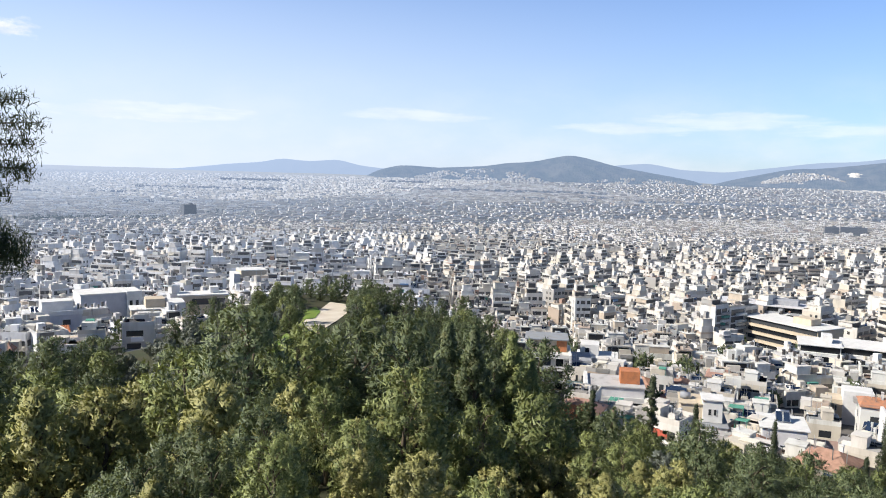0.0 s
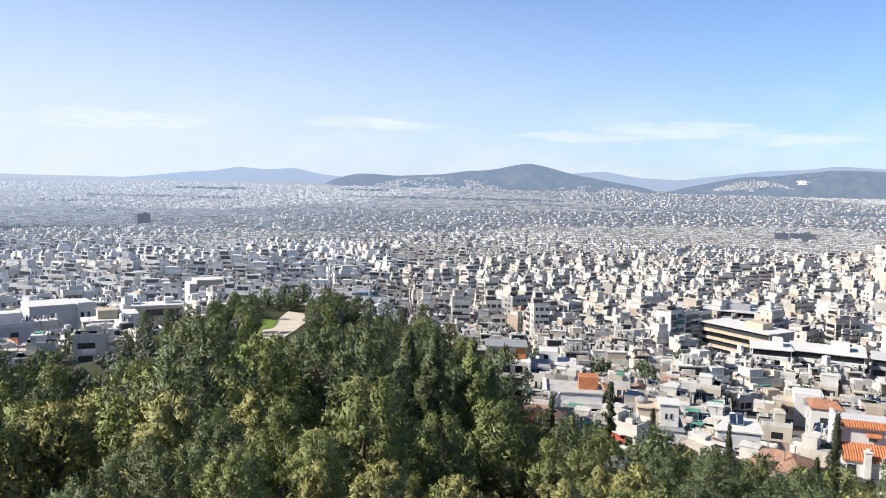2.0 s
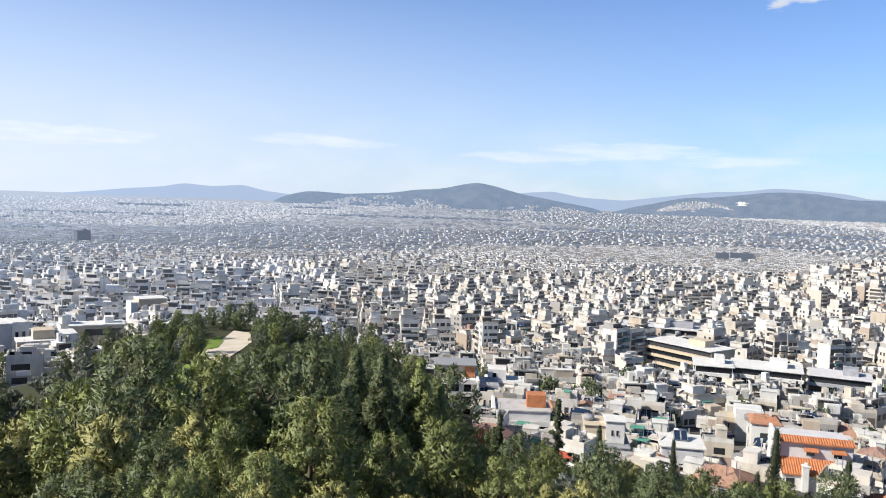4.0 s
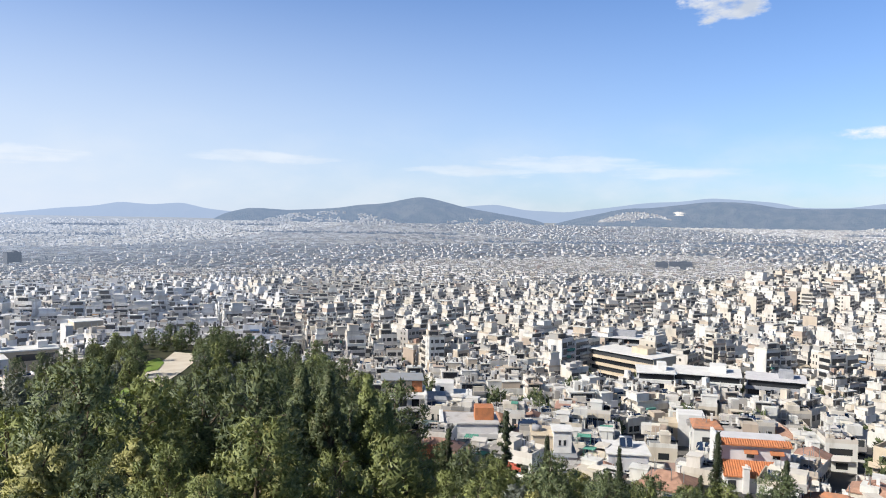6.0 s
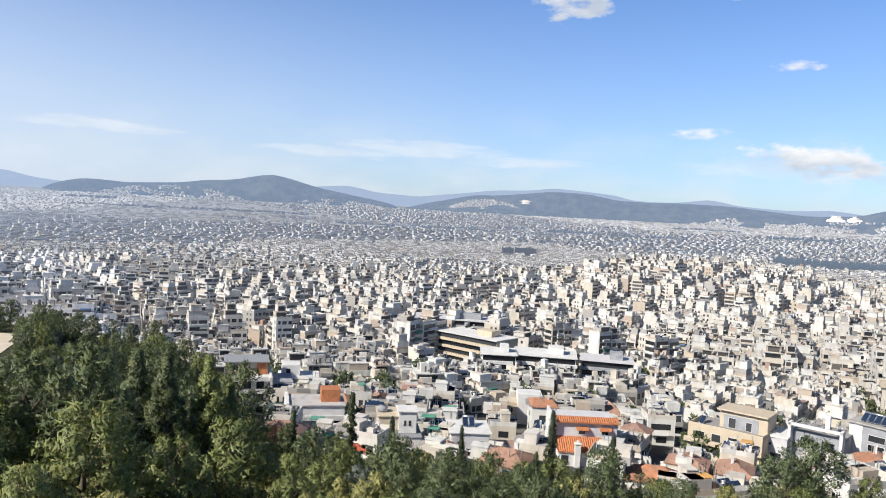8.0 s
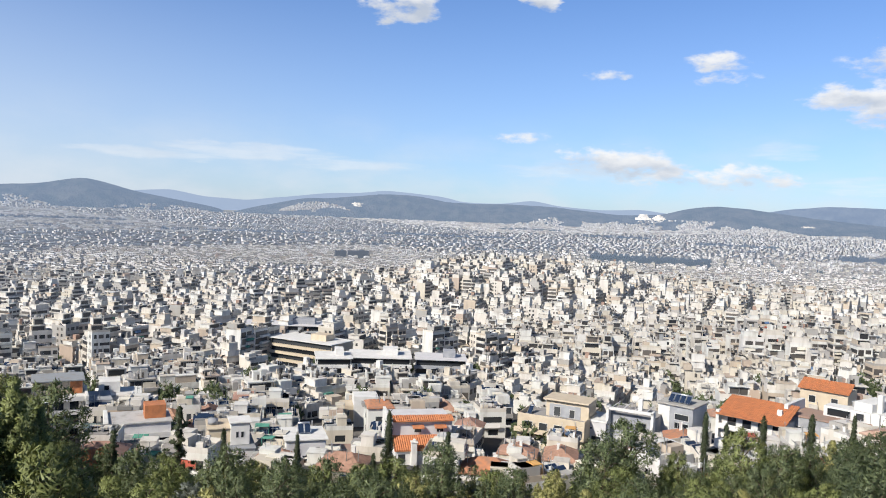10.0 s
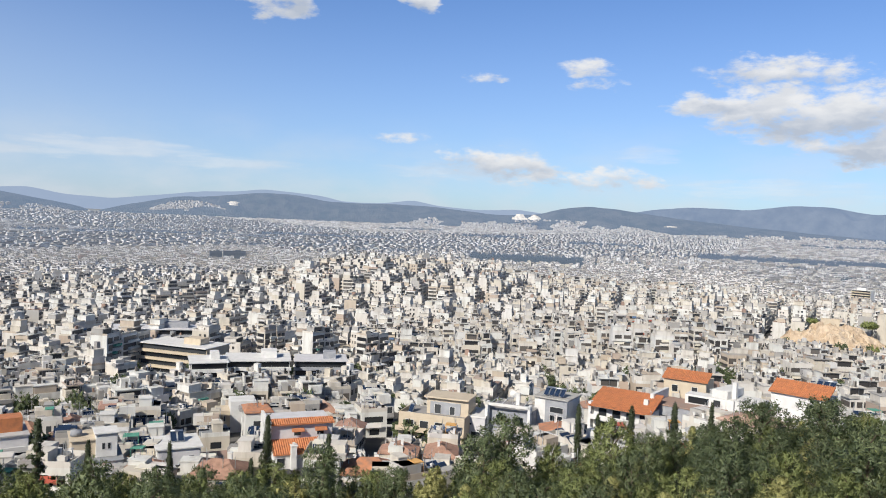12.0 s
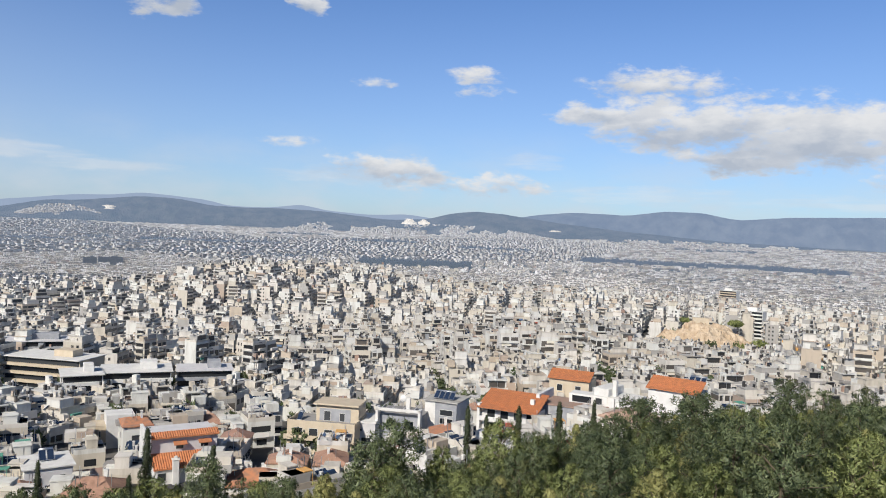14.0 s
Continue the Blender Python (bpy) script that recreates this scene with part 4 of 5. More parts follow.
def tree(name, label, kind, h, w, count, size, seed, mat):
    """A trunk with limbs that end in clumps of leaf sprays; the clumps make up an uneven crown."""
    rnd, g = random.Random(seed), np.random.RandomState(seed)
    top = new(name)
    tagged(top, label, "tree", "trees of the hillside park")
    tv, tf = tube([(0, 0, -1.5), (0.05 * w, 0, h * 0.25), (0.0, 0.05 * w, h * 0.55), (0.03 * w, 0, h * 0.9)], [0.028 * h, 0.022 * h, 0.014 * h, 0.003 * h])
    # clumps, foot of the crown, outline of the crown, size of a clump as a share of its width, flatness
    n, foot, outline, share, flat = {
        "cypress": (40, 0.05, lambda s: math.sin(math.pi * (0.10 + 0.90 * s) ** 0.75), 0.26, 2.4),
        "spruce": (60, 0.12, lambda s: (1 - s) * (0.75 + 0.35 * math.cos(s * 44)), 0.085, 0.45),
        "pine": (64, 0.12, lambda s: min(1.0, 0.6 + 1.4 * s) * math.sqrt(max(0.0, 1 - s ** 2.6)), 0.11, 0.8),
        "olive": (46, 0.14, lambda s: math.sqrt(max(0.02, 1 - (1.7 * s - 0.7) ** 2)), 0.115, 0.8),
        "round": (62, 0.08, lambda s: math.sqrt(max(0.02, 1 - (1.5 * s - 0.55) ** 2)) * (1.05 - 0.25 * s), 0.10, 1.15),
        "spire": (130, 0.05, lambda s: min(1.0, 0.55 + 2.0 * s) * (1 - s ** 1.45), 0.085, 1.0),
        "tall": (90, 0.08, lambda s: min(1.0, 0.6 + 1.6 * s) * (1 - s ** 2.5), 0.105, 1.0),
    }[kind]
    lobes = []
    for i in range(n):
        s = (i + rnd.random()) / n * 0.96 + 0.01
        a = i * 2.39996 + rnd.uniform(-0.5, 0.5)
        bulge = 1.0 + 0.55 * noise.noise(Vector((1.4 * math.cos(a) + seed, 1.4 * math.sin(a), s * 3.0)))
        r = w * 0.5 * max(0.0, outline(s)) * bulge * (rnd.uniform(0.62, 1.0) if rnd.random() < 0.75 else rnd.uniform(0.1, 0.6))
        size_c = w * share * rnd.uniform(0.65, 1.4) * (1.0 - 0.35 * s)
        r = max(0.0, r - size_c * 0.6)
        z = h * (foot + (1 - foot) * s) - size_c * 0.4
        lobes.append((r * math.cos(a), r * math.sin(a), z, size_c, size_c * flat))
        if i % 4 == 0 and kind not in ("cypress",):
            drop = 0.10 if kind == "spruce" else 0.30
            lv, lf = tube([(0, 0, z - drop * r - 0.1 * h * (kind != "spruce")), (r * 0.5 * math.cos(a), r * 0.5 * math.sin(a), z - drop * 0.5 * r), (r * math.cos(a), r * math.sin(a), z)], [0.010 * h, 0.006 * h, 0.002 * h], 4)
            tf += [tuple(q + len(tv) for q in quad) for quad in lf]
            tv += lv
    lobes = np.array(lobes)
    vols = lobes[:, 3] ** 2 + 0.01
    pick = g.choice(n, count, p=vols / vols.sum())
    way = g.normal(0, 1, (count, 3)) + np.array([0, 0, 0.35])
    out = lobes[pick][:, :3] * np.array([1, 1, 0])
    way += 0.5 * out / (np.linalg.norm(out, axis=1, keepdims=True) + 0.3)
    way /= np.linalg.norm(way, axis=1, keepdims=True)
    shell = np.clip(g.normal(0.85, 0.22, (count, 1)), 0.15, 1.6)
    pts = lobes[pick][:, :3] + way * lobes[pick][:, [3, 3, 4]] * shell
    cv, cf = cards(pts, way * 0.9 + np.array([0, 0, 0.35]), size, rnd, 0.30)
    part("trunk", mesh_from("trunk", tv, tf, [M["bark"]], None, True), None, top)
    crown = mesh_from("crown", cv, cf, [M[mat]], None, True)
    swell = (pts - np.array([0, 0, h * 0.5])) / np.array([w * 0.5, w * 0.5, h * 0.5])
    lay = way * 0.75 + swell * 0.8
    lay /= np.linalg.norm(lay, axis=1, keepdims=True)
    crown.normals_split_custom_set_from_vertices(np.repeat(lay, 3, axis=0).tolist())
    part("crown", crown, None, top)
    return top


def place_tree(proto, x, y, scale, turn, squash=1.0):
    m = Matrix.Translation((x, y, ground_at(x, y) - 0.1)) @ Matrix.Rotation(turn, 4, "Z") @ Matrix.Diagonal((scale * squash, scale * squash, scale, 1))
    return copy_thing(proto, m)


KINDS = [
    ("pine_tree", "dark green pine with an uneven crown", "pine", 9.0, 7.2, "pine"), ("pine_tree", "dark green pine with a domed uneven crown", "round", 8.4, 7.0, "pine"),
    ("evergreen_tree", "bushy mid-green broadleaf tree", "round", 7.4, 6.4, "green"), ("evergreen_tree", "bushy mid-green broadleaf tree", "round", 7.0, 6.6, "green"),
    ("olive_tree", "grey-green low olive tree", "olive", 4.6, 5.6, "olive"), ("olive_tree", "grey-green low olive tree", "olive", 4.2, 5.0, "olive"),
    ("acacia_tree", "yellowish green bushy tree", "round", 6.4, 5.4, "dry"), ("acacia_tree", "yellowish green bushy tree with upright shoots", "tall", 6.8, 5.2, "dry"),
]
NEAR_T = [tree(n, l, k, h, w, 8000, 0.165, 50 + i, m) for i, (n, l, k, h, w, m) in enumerate(KINDS)]
FAR_T = [tree(n, l, k, h, w, 3800, 0.225, 70 + i, m) for i, (n, l, k, h, w, m) in enumerate(KINDS)]
TALL = tree("tall_pine", "tall dark pine with a dense pointed crown", "spire", 16.0, 9.0, 20000, 0.23, 91, "pine")
TALL_B = tree("tall_pine", "tall green pine with a loose pointed crown", "spire", 15.0, 8.6, 19000, 0.23, 92, "green")
CYP = tree("cypress_tree", "narrow dark green cypress", "cypress", 10.0, 1.7, 6000, 0.16, 93, "cypress")
SPRUCE = tree("conifer_tree", "dark conifer with sparse tiered branches", "spruce", 10.0, 4.6, 4500, 0.20, 94, "cypress")
PROTO_T = NEAR_T + FAR_T + [TALL, TALL_B, CYP, SPRUCE]

# named trees: prototype, turn, distance, height of the top in degrees seen from the lookout
HERO_TREES = [(TALL, -0.6, 96, -10.6, 1.0), (TALL, -2.6, 92, -10.9, 0.95), (TALL_B, -5.5, 98, -11.2, 1.0), (TALL, 1.8, 104, -12.0, 1.0), (TALL_B, -7.0, 100, -13.2, 0.9),
              (CYP, 19.0, 75, -16.6, 1.0), (CYP, -31.1, 120, -14.2, 1.1), (CYP, -24.3, 108, -15.8, 0.8), (SPRUCE, -15.9, 108, -13.8, 1.0), (SPRUCE, -11.6, 104, -15.2, 1.0), (CYP, -19.0, 106, -15.4, 0.9), (CYP, -30.0, 86, -17.2, 0.8),
              (CYP, -54.2, 120, -12.6, 0.9), (CYP, -58.0, 118, -12.4, 1.0), (CYP, -61.0, 118, -11.9, 1.0), (CYP, -55.6, 116, -13.2, 0.8), (SPRUCE, -35.6, 105, -15.6, 0.9), (CYP, -63.5, 116, -11.6, 0.8),
              (NEAR_T[0], -49.0, 74, -13.6, 1.15), (NEAR_T[1], -47.2, 72, -15.0, 1.1), (NEAR_T[0], -35.3, 80, -16.2, 1.0), (NEAR_T[2], -56.8, 72, -13.4, 1.0), (NEAR_T[1], -66.8, 78, -10.9, 1.1), (NEAR_T[1], -70.5, 84, -10.2, 1.1), (NEAR_T[0], -76.5, 92, -8.8, 1.1)]
spots = []
for proto, yw, d, el, wide in HERO_TREES:
    x, y = polar(yw, d)
    h0 = max(c[2] for ob in proto.children for c in ob.bound_box)
    top_z = EYE + d * math.tan(radians(el))
    s = max(0.35, (top_z - ground_at(x, y)) / h0)
    place_tree(proto, x, y, s, yw, min(1.3, max(0.75, wide / math.sqrt(s))))
    spots.append((x, y))

rnd = random.Random(21)
count_near = 0
for step in range(17000):
    yw = rnd.uniform(-92, 38)
    reach = float(np.interp(yw, PY, PD))
    d = math.sqrt(rnd.uniform(40 ** 2, (reach + (44 if yw < -8 and rnd.random() < 0.4 else 4)) ** 2))
    if 6.9 < yw < 10.8 and 156 < d < 207 or 17.4 < yw < 20.6 and 52 < d < 76:
        continue
    if 10.4 < yw < 14.0 and 124 < d < 164 and rnd.random() < 0.93:
        continue
    x, y = polar(yw, d)
    low = 4.5 < yw < 14 and 95 < d < 205
    tallish = yw > -8 and 58 < d < 130 and not low
    gap = 6.3 if tallish else 3.7 if d < 90 else 2.5 if low else 4.6
    if any((x - a) ** 2 + (y - b) ** 2 < gap * gap for a, b in spots):
        continue
    spots.append((x, y))
    if 3 < yw < 24 and 95 < d < 190:
        k = rnd.choice((4, 5, 4, 5, 0, 2))
    elif d > 120:
        k = rnd.choice((0, 1, 0, 1, 2, 4))
    else:
        patch = noise.noise(Vector((x / 18.0, y / 18.0, 0.0)))
        k = rnd.choice((6, 7, 6, 2)) if patch > (0.12 if d > 78 or yw > 8 else -0.1) else rnd.choice((0, 1, 2, 3, 3)) if patch > -0.2 else rnd.choice((0, 1, 0, 5))
    if yw < -45:
        k = rnd.choice((0, 1, 2, 3, 1, 7))
    tp = (NEAR_T if d < (74 if yw > -45 else 92) else FAR_T)[k]
    s = rnd.uniform(0.70, 1.2) * (1.5 if tallish else 0.95)
    if yw < -8:
        s *= (0.95 if yw > -24 else 0.8 if yw > -34 else 0.66 if yw > -50 else 0.60 if yw > -68 else 0.66) * (0.7 if d > reach + 3 else 1.0)
    if yw > 14 and d > 90:
        s *= 0.82
    if d > 150 and -1 < yw < 17 and not low:
        s *= 0.72
    if low:
        s *= 0.42 if 6.0 < yw < 14.0 and d < 168 else 0.72
    place_tree(tp, x, y, s, rnd.uniform(0, 6.28), rnd.uniform(0.9, 1.15))
for tp in PROTO_T:
    for o in (*tp.children_recursive, tp):
        bpy.data.objects.remove(o)

# greenery between the houses and the hazy groves, some drawn for cloud shadows
pts, pts_far = [], []
rnd = random.Random(5)
g = np.random.RandomState(5)
for _ in range(2000):
    yw, d = rnd.uniform(-95, 42), 130 * (1250 / 130) ** math.sqrt(rnd.random())
    if d < np.interp(yw, PY, PD) + 30:
        continue
    x, y = polar(yw, d)
    pts.append((x, y, ground_at(x, y), rnd.uniform(3.5, 8.5)))
for _ in range(2600):
    yw, d = rnd.uniform(-95, 42), rnd.uniform(900, 3000)
    x, y = polar(yw, d)
    pts_far.append((x, y, ground_at(x, y) + 3, rnd.uniform(5, 11)))
for y0, y1, d0, d1 in WOODS_AND_SHADOWS:
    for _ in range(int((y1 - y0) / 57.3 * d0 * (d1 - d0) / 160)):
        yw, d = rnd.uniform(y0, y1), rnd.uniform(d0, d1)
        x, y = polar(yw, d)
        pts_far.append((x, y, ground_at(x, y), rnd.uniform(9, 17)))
for name, label, items, n, size, mat in (("street_trees", "dark green trees between the houses", pts, 150, 0.8, M["pine"]), ("backdrop_groves", "hazy dark groves in the far city, some for cloud shadow", pts_far, 30, 2.6, M["wood_far"])):
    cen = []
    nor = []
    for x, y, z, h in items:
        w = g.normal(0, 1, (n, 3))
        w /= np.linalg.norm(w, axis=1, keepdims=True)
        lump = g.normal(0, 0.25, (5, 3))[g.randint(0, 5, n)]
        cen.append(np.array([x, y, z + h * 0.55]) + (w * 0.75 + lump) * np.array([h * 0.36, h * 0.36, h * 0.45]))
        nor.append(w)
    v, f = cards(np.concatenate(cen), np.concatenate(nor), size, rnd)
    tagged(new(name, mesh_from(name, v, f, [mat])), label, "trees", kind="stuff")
# ---------------------------------------------------------------- the gravel clearing on the spur


def draped(name, label, category, outline, mat, lift):
    """A worn patch that lies on the slope; outline in turn and distance."""
    bm = bmesh.new()
    vs = []
    for i, (yw, d) in enumerate(outline):
        x, y = polar(yw, d)
        vs.append(bm.verts.new((x, y, ground_at(x, y) + lift)))
    face = bm.faces.new(vs)
    bmesh.ops.triangulate(bm, faces=[face])
    bmesh.ops.subdivide_edges(bm, edges=bm.edges[:], cuts=3, use_grid_fill=True)
    for v in bm.verts:
        v.co.z = ground_at(v.co.x, v.co.y) + lift + 0.04 * noise.noise(v.co * 0.7)
    bmesh.ops.recalc_face_normals(bm, faces=bm.faces[:])
    if sum(f.normal.z for f in bm.faces) < 0:
        bmesh.ops.reverse_faces(bm, faces=bm.faces[:])
    me = bpy.data.meshes.new(name)
    bm.to_mesh(me)
    bm.free()
    me.materials.append(mat)
    return tagged(new(name, me), label, category, kind="structure")


draped("path", "pale gravel clearing and path on the park spur", "path", [(10.6, 172), (9.8, 164), (8.9, 166), (8.0, 176), (7.1, 190), (7.2, 204), (8.4, 207), (9.0, 196), (9.8, 186)], M["gravel"], 0.12)
draped("path", "trodden brown earth below the clearing", "path", [(10.4, 162), (9.5, 153), (8.7, 155), (8.9, 164), (9.7, 163)], M["earth"], 0.13)
draped("path", "pale footpath between the olives", "path", [(13.9, 112), (12.9, 112), (12.4, 122), (13.2, 124)], M["gravel"], 0.12)
draped("grass", "bright green grass beside the clearing", "grass", [(14.4, 128), (11.6, 126), (10.9, 142), (10.6, 156), (11.6, 164), (13.2, 150)], M["grass"], 0.10)
draped("grass", "bright green grass island in the clearing", "grass", [(10.4, 178), (9.5, 180), (9.1, 190), (9.4, 197), (10.4, 192)], M["grass"], 0.22)

# ---------------------------------------------------------------- houses below the hill, built one by one


class Plot:
    """A house with its own axes: x to the right, y away from the lookout, z up from its ground."""

    def __init__(self, name, label, yaw, d, turn, top_el, height, group=""):
        x, y = polar(yaw, d)
        z = EYE + d * math.tan(radians(top_el)) - height
        self.top = tagged(new(name), label, "house", group)
        self.top.matrix_world = Matrix.Translation((x, y, z)) @ Matrix.Rotation(radians(yaw + turn), 4, "Z")

    def box(self, name, mat, items, label="", soft=0.04):
        return part(name, bevelled(items, soft), M[mat], self.top, label)

    def window(self, x, y, z, w, h, side="front", label=""):
        """A framed window with its pane, on a wall at y (front) or at x (left side)."""
        t = 0.09
        if side == "front":
            ring = [(x - w / 2, x + w / 2, y - 0.05, y + 0.05, z, z + t), (x - w / 2, x + w / 2, y - 0.05, y + 0.05, z + h - t, z + h), (x - w / 2, x - w / 2 + t, y - 0.05, y + 0.05, z + t, z + h - t), (x + w / 2 - t, x + w / 2, y - 0.05, y + 0.05, z + t, z + h - t)]
            pane = [(x - w / 2 + t, x + w / 2 - t, y - 0.02, y + 0.04, z + t, z + h - t)]
        else:
            ring = [(x - 0.05, x + 0.05, y - w / 2, y + w / 2, z, z + t), (x - 0.05, x + 0.05, y - w / 2, y + w / 2, z + h - t, z + h), (x - 0.05, x + 0.05, y - w / 2, y - w / 2 + t, z + t, z + h - t), (x - 0.05, x + 0.05, y + w / 2 - t, y + w / 2, z + t, z + h - t)]
            pane = [(x - 0.02, x + 0.04, y - w / 2 + t, y + w / 2 - t, z + t, z + h - t)]
        f = part("window", ring, M["frame"], self.top)
        part("pane", pane, M["glass"], f)

    def tiles(self, name, x0, x1, y0, z0, y1, z1, label="terracotta pantiles", pitch=0.42):
        """A sloping roof of rolled pantiles from its eave (y0, z0) to its ridge (y1, z1)."""
        n = max(2, int((x1 - x0) / pitch))
        rows = 6
        v, f = [], []
        for j in range(rows + 1):
            for i in range(n * 4 + 1):
                s = j / rows
                u = (i % 4) / 4
                v.append((x0 + (x1 - x0) * i / (n * 4), y0 + (y1 - y0) * s, z0 + (z1 - z0) * s + 0.09 * math.sin(u * 2 * math.pi) - (0.05 if j % 2 else 0)))
        w = n * 4 + 1
        for j in range(rows):
            for i in range(n * 4):
                k = j * w + i
                f.append((k, k + 1, k + w + 1, k + w))
        m = len(v)
        v += [(x0, y0, z0 - 0.22), (x1, y0, z0 - 0.22), (x1, y1, z1 - 0.22), (x0, y1, z1 - 0.22)]
        f += [(m + 3, m + 2, m + 1, m), (0, m, m + 1, w - 1), (rows * w, m + 3, m, 0), (w - 1, m + 1, m + 2, rows * w + w - 1)]
        return part(name, mesh_from(name, v, f, [M["terracotta"]]), None, self.top, label)

    def heater(self, x, y, z, n=1, turn=0.0):
        """Tilted solar collectors with a lying tank."""
        for i in range(n):
            a = x + i * 1.25
            v = [(a, y, z + 0.15), (a + 1.05, y, z + 0.15), (a + 1.05, y + 1.7, z + 1.45), (a, y + 1.7, z + 1.45)]
            v += [(q[0], q[1] + 0.06, q[2] - 0.09) for q in v]
            p = part("solar_panel", mesh_from("solar_panel", v, [tuple(int(k) for k in q) for q in QUADS[:, ::-1]]), M["panel"], self.top, "dark tilted solar collector")
            e = 0.06
            part("frame", mesh_from("frame", *tube([v[0], v[1], v[2], v[3], v[0]], [e] * 5, 4)), M["steel"], p)
        tv, tf = tube([(x, y + 2.0, z + 1.5), (x + 0.05, y + 2.0, z + 1.5), (x + 1.25 * n - 0.25, y + 2.0, z + 1.5), (x + 1.25 * n - 0.2, y + 2.0, z + 1.5)], [0.02, 0.27, 0.27, 0.02], 10)
        part("water_tank", mesh_from("water_tank", tv, tf, [], None, True), M["steel"], self.top, "lying steel water tank")
        part("stand", [(x, x + 0.06, y + 1.97, y + 2.03, z - 0.1, z + 1.3)], M["steel"], self.top)

    def railing(self, x0, x1, y, z, n=8):
        part("rail", [(x0, x1, y - 0.03, y + 0.03, z + 0.9, z + 0.96)], M["frame"], self.top)
        for i in range(n):
            a = x0 + (x1 - x0 - 0.05) * i / (n - 1)
            part("post", [(a, a + 0.05, y - 0.025, y + 0.025, z, z + 0.9)], M["frame"], self.top)


# two-storey house with an orange pantiled lean-to
P = Plot("red_roofed_house", "white house with orange tiled lean-to, chimney and awnings", -33.6, 150, 12, -14.75, 8.2)
P.box("wall", "lilac", [(-6.2, 6.0, 0, 8, -9, 7.7)])
P.box("side_wall", "white", [(-6.75, -6.2, -1.2, 8.2, -9, 8.3)], "bright white gable wall")
P.tiles("eave_tiles", -6.2, 6.2, -0.7, 7.55, 1.2, 8.25)
P.tiles("lean_to_roof", -6.1, 5.6, -4.0, 2.75, 0.0, 4.6)
P.box("porch", "white", [(-6.0, 5.4, -3.6, -0.02, -9, 2.45)])
P.box("chimney", "white", [(-2.9, -1.8, -4.6, -3.65, -9, 4.3), (-3.05, -1.65, -4.75, -3.5, 4.3, 4.55), (-2.6, -2.1, -4.4, -3.9, 4.55, 5.0)], "white chimney stack")
for x in (-0.9, 3.6):
    P.window(x, -0.02, 5.0, 1.5, 1.6)
    v, f = boxes([(x - 1.2, x + 1.2, -1.0, -0.05, 6.5, 6.62)])
    v = [(a, b, c - (0.5 if b < -0.5 else 0)) for a, b, c in v]
    P_aw = part("awning", mesh_from("awning", v, f, [M["terracotta"]]), None, P.top, "small orange window awning")
for x in (-4.6, 0.9, 3.6):
    P.window(x, -3.62, 0.4, 1.6, 1.6)
P.box("garden_wall", "beige", [(5.8, 13.0, -4.5, -4.2, -9, -0.5)], "beige garden wall")

# beige block with a terrace and a set-back top storey
P = Plot("beige_block", "beige stepped apartment house with roof terrace", -43.2, 166, -18, -13.2, 9.8)
P.box("wall", "beige", [(-7.6, 7.6, 0, 10, -9, 5.6)])
P.box("parapet", "beige", [(-7.6, 7.6, 0, 0.25, 5.6, 6.5), (-7.6, -7.35, 0.25, 10, 5.6, 6.5), (7.35, 7.6, 0.25, 10, 5.6, 6.5)])
P.box("terrace_floor", "concrete", [(-7.3, 7.3, 0.27, 9.9, 5.6, 5.68)])
P.box("penthouse", "beige", [(-2.4, 7.3, 4.0, 10, 5.7, 9.4), (-3.0, 7.5, 3.2, 10.2, 9.4, 9.75)])
# flat grey sheet gives the terrace recess its shade
P.box("recess", "grey", [(-1.6, 5.5, 3.92, 4.05, 5.8, 8.6)], "grey panel darkening the shaded terrace wall")
P.window(0.2, 3.9, 5.9, 1.6, 2.2)
P.window(3.6, 3.9, 5.9, 1.3, 1.9)
P.box("balcony", "beige", [(-7.9, 7.9, -1.3, 0, 2.6, 2.8), (-7.9, 7.9, -1.3, -1.15, 2.8, 3.7)])
for x in (-5.0, -1.6, 1.8, 5.2):
    P.window(x, -0.03, 0.4, 2.0, 2.0)
    P.window(x, -0.03, 3.0, 2.0, 2.0)
P.heater(-6.5, 3.0, 5.7, 1)
P = Plot("grey_annex", "pale grey-lilac annex house with small square windows", -46.2, 168, -12, -14.2, 7.0)
P.box("wall", "lilac", [(-3.2, 3.2, 0, 8, -9, 6.6)])
P.box("roof_edge", "white", [(-3.4, 3.4, -0.2, 8.2, 6.6, 7.0)])
for x in (-1.8, -0.9, 0.0):
    P.window(x, -0.03, 4.9, 0.6, 0.6)
P.window(1.2, -0.03, 2.0, 2.2, 1.6)
P = Plot("low_shed", "low pale wall and flat shed roof below the beige block", -41.5, 146, -18, -17.3, 3.6)
P.box("wall", "white", [(-6.5, 6.5, 0, 0.4, -9, 3.2), (-6.5, -6.1, 0.4, 6, -9, 3.2), (6.1, 6.5, 0.4, 6, -9, 3.6)])
P.box("roof", "concrete", [(-6.0, 6.0, 0.5, 6, -9, 2.6)])

# grey-white house crowned by a row of solar collectors
P = Plot("solar_house", "white and grey house with tilted roof solar collectors", -52.2, 172, -22, -12.4, 10.4)
P.box("wall", "white", [(-4.2, 3.6, 0, 8, -9, 9.6)])
P.box("front_panel", "grey", [(-1.6, 3.65, -0.06, 0.1, -9, 9.4)], "grey front wall")
P.box("roof", "concrete", [(-4.6, 4.0, -0.5, 8.4, 9.6, 9.9)])
P.box("slot", "glass", [(-4.26, -4.14, 2.2, 3.6, 4.0, 9.2)], "tall dark slot window")
for i in range(5):
    P.window(1.2, -0.1, -1.0 + i * 1.9, 3.2, 1.4)
P.heater(-2.6, 1.2, 10.0, 4)
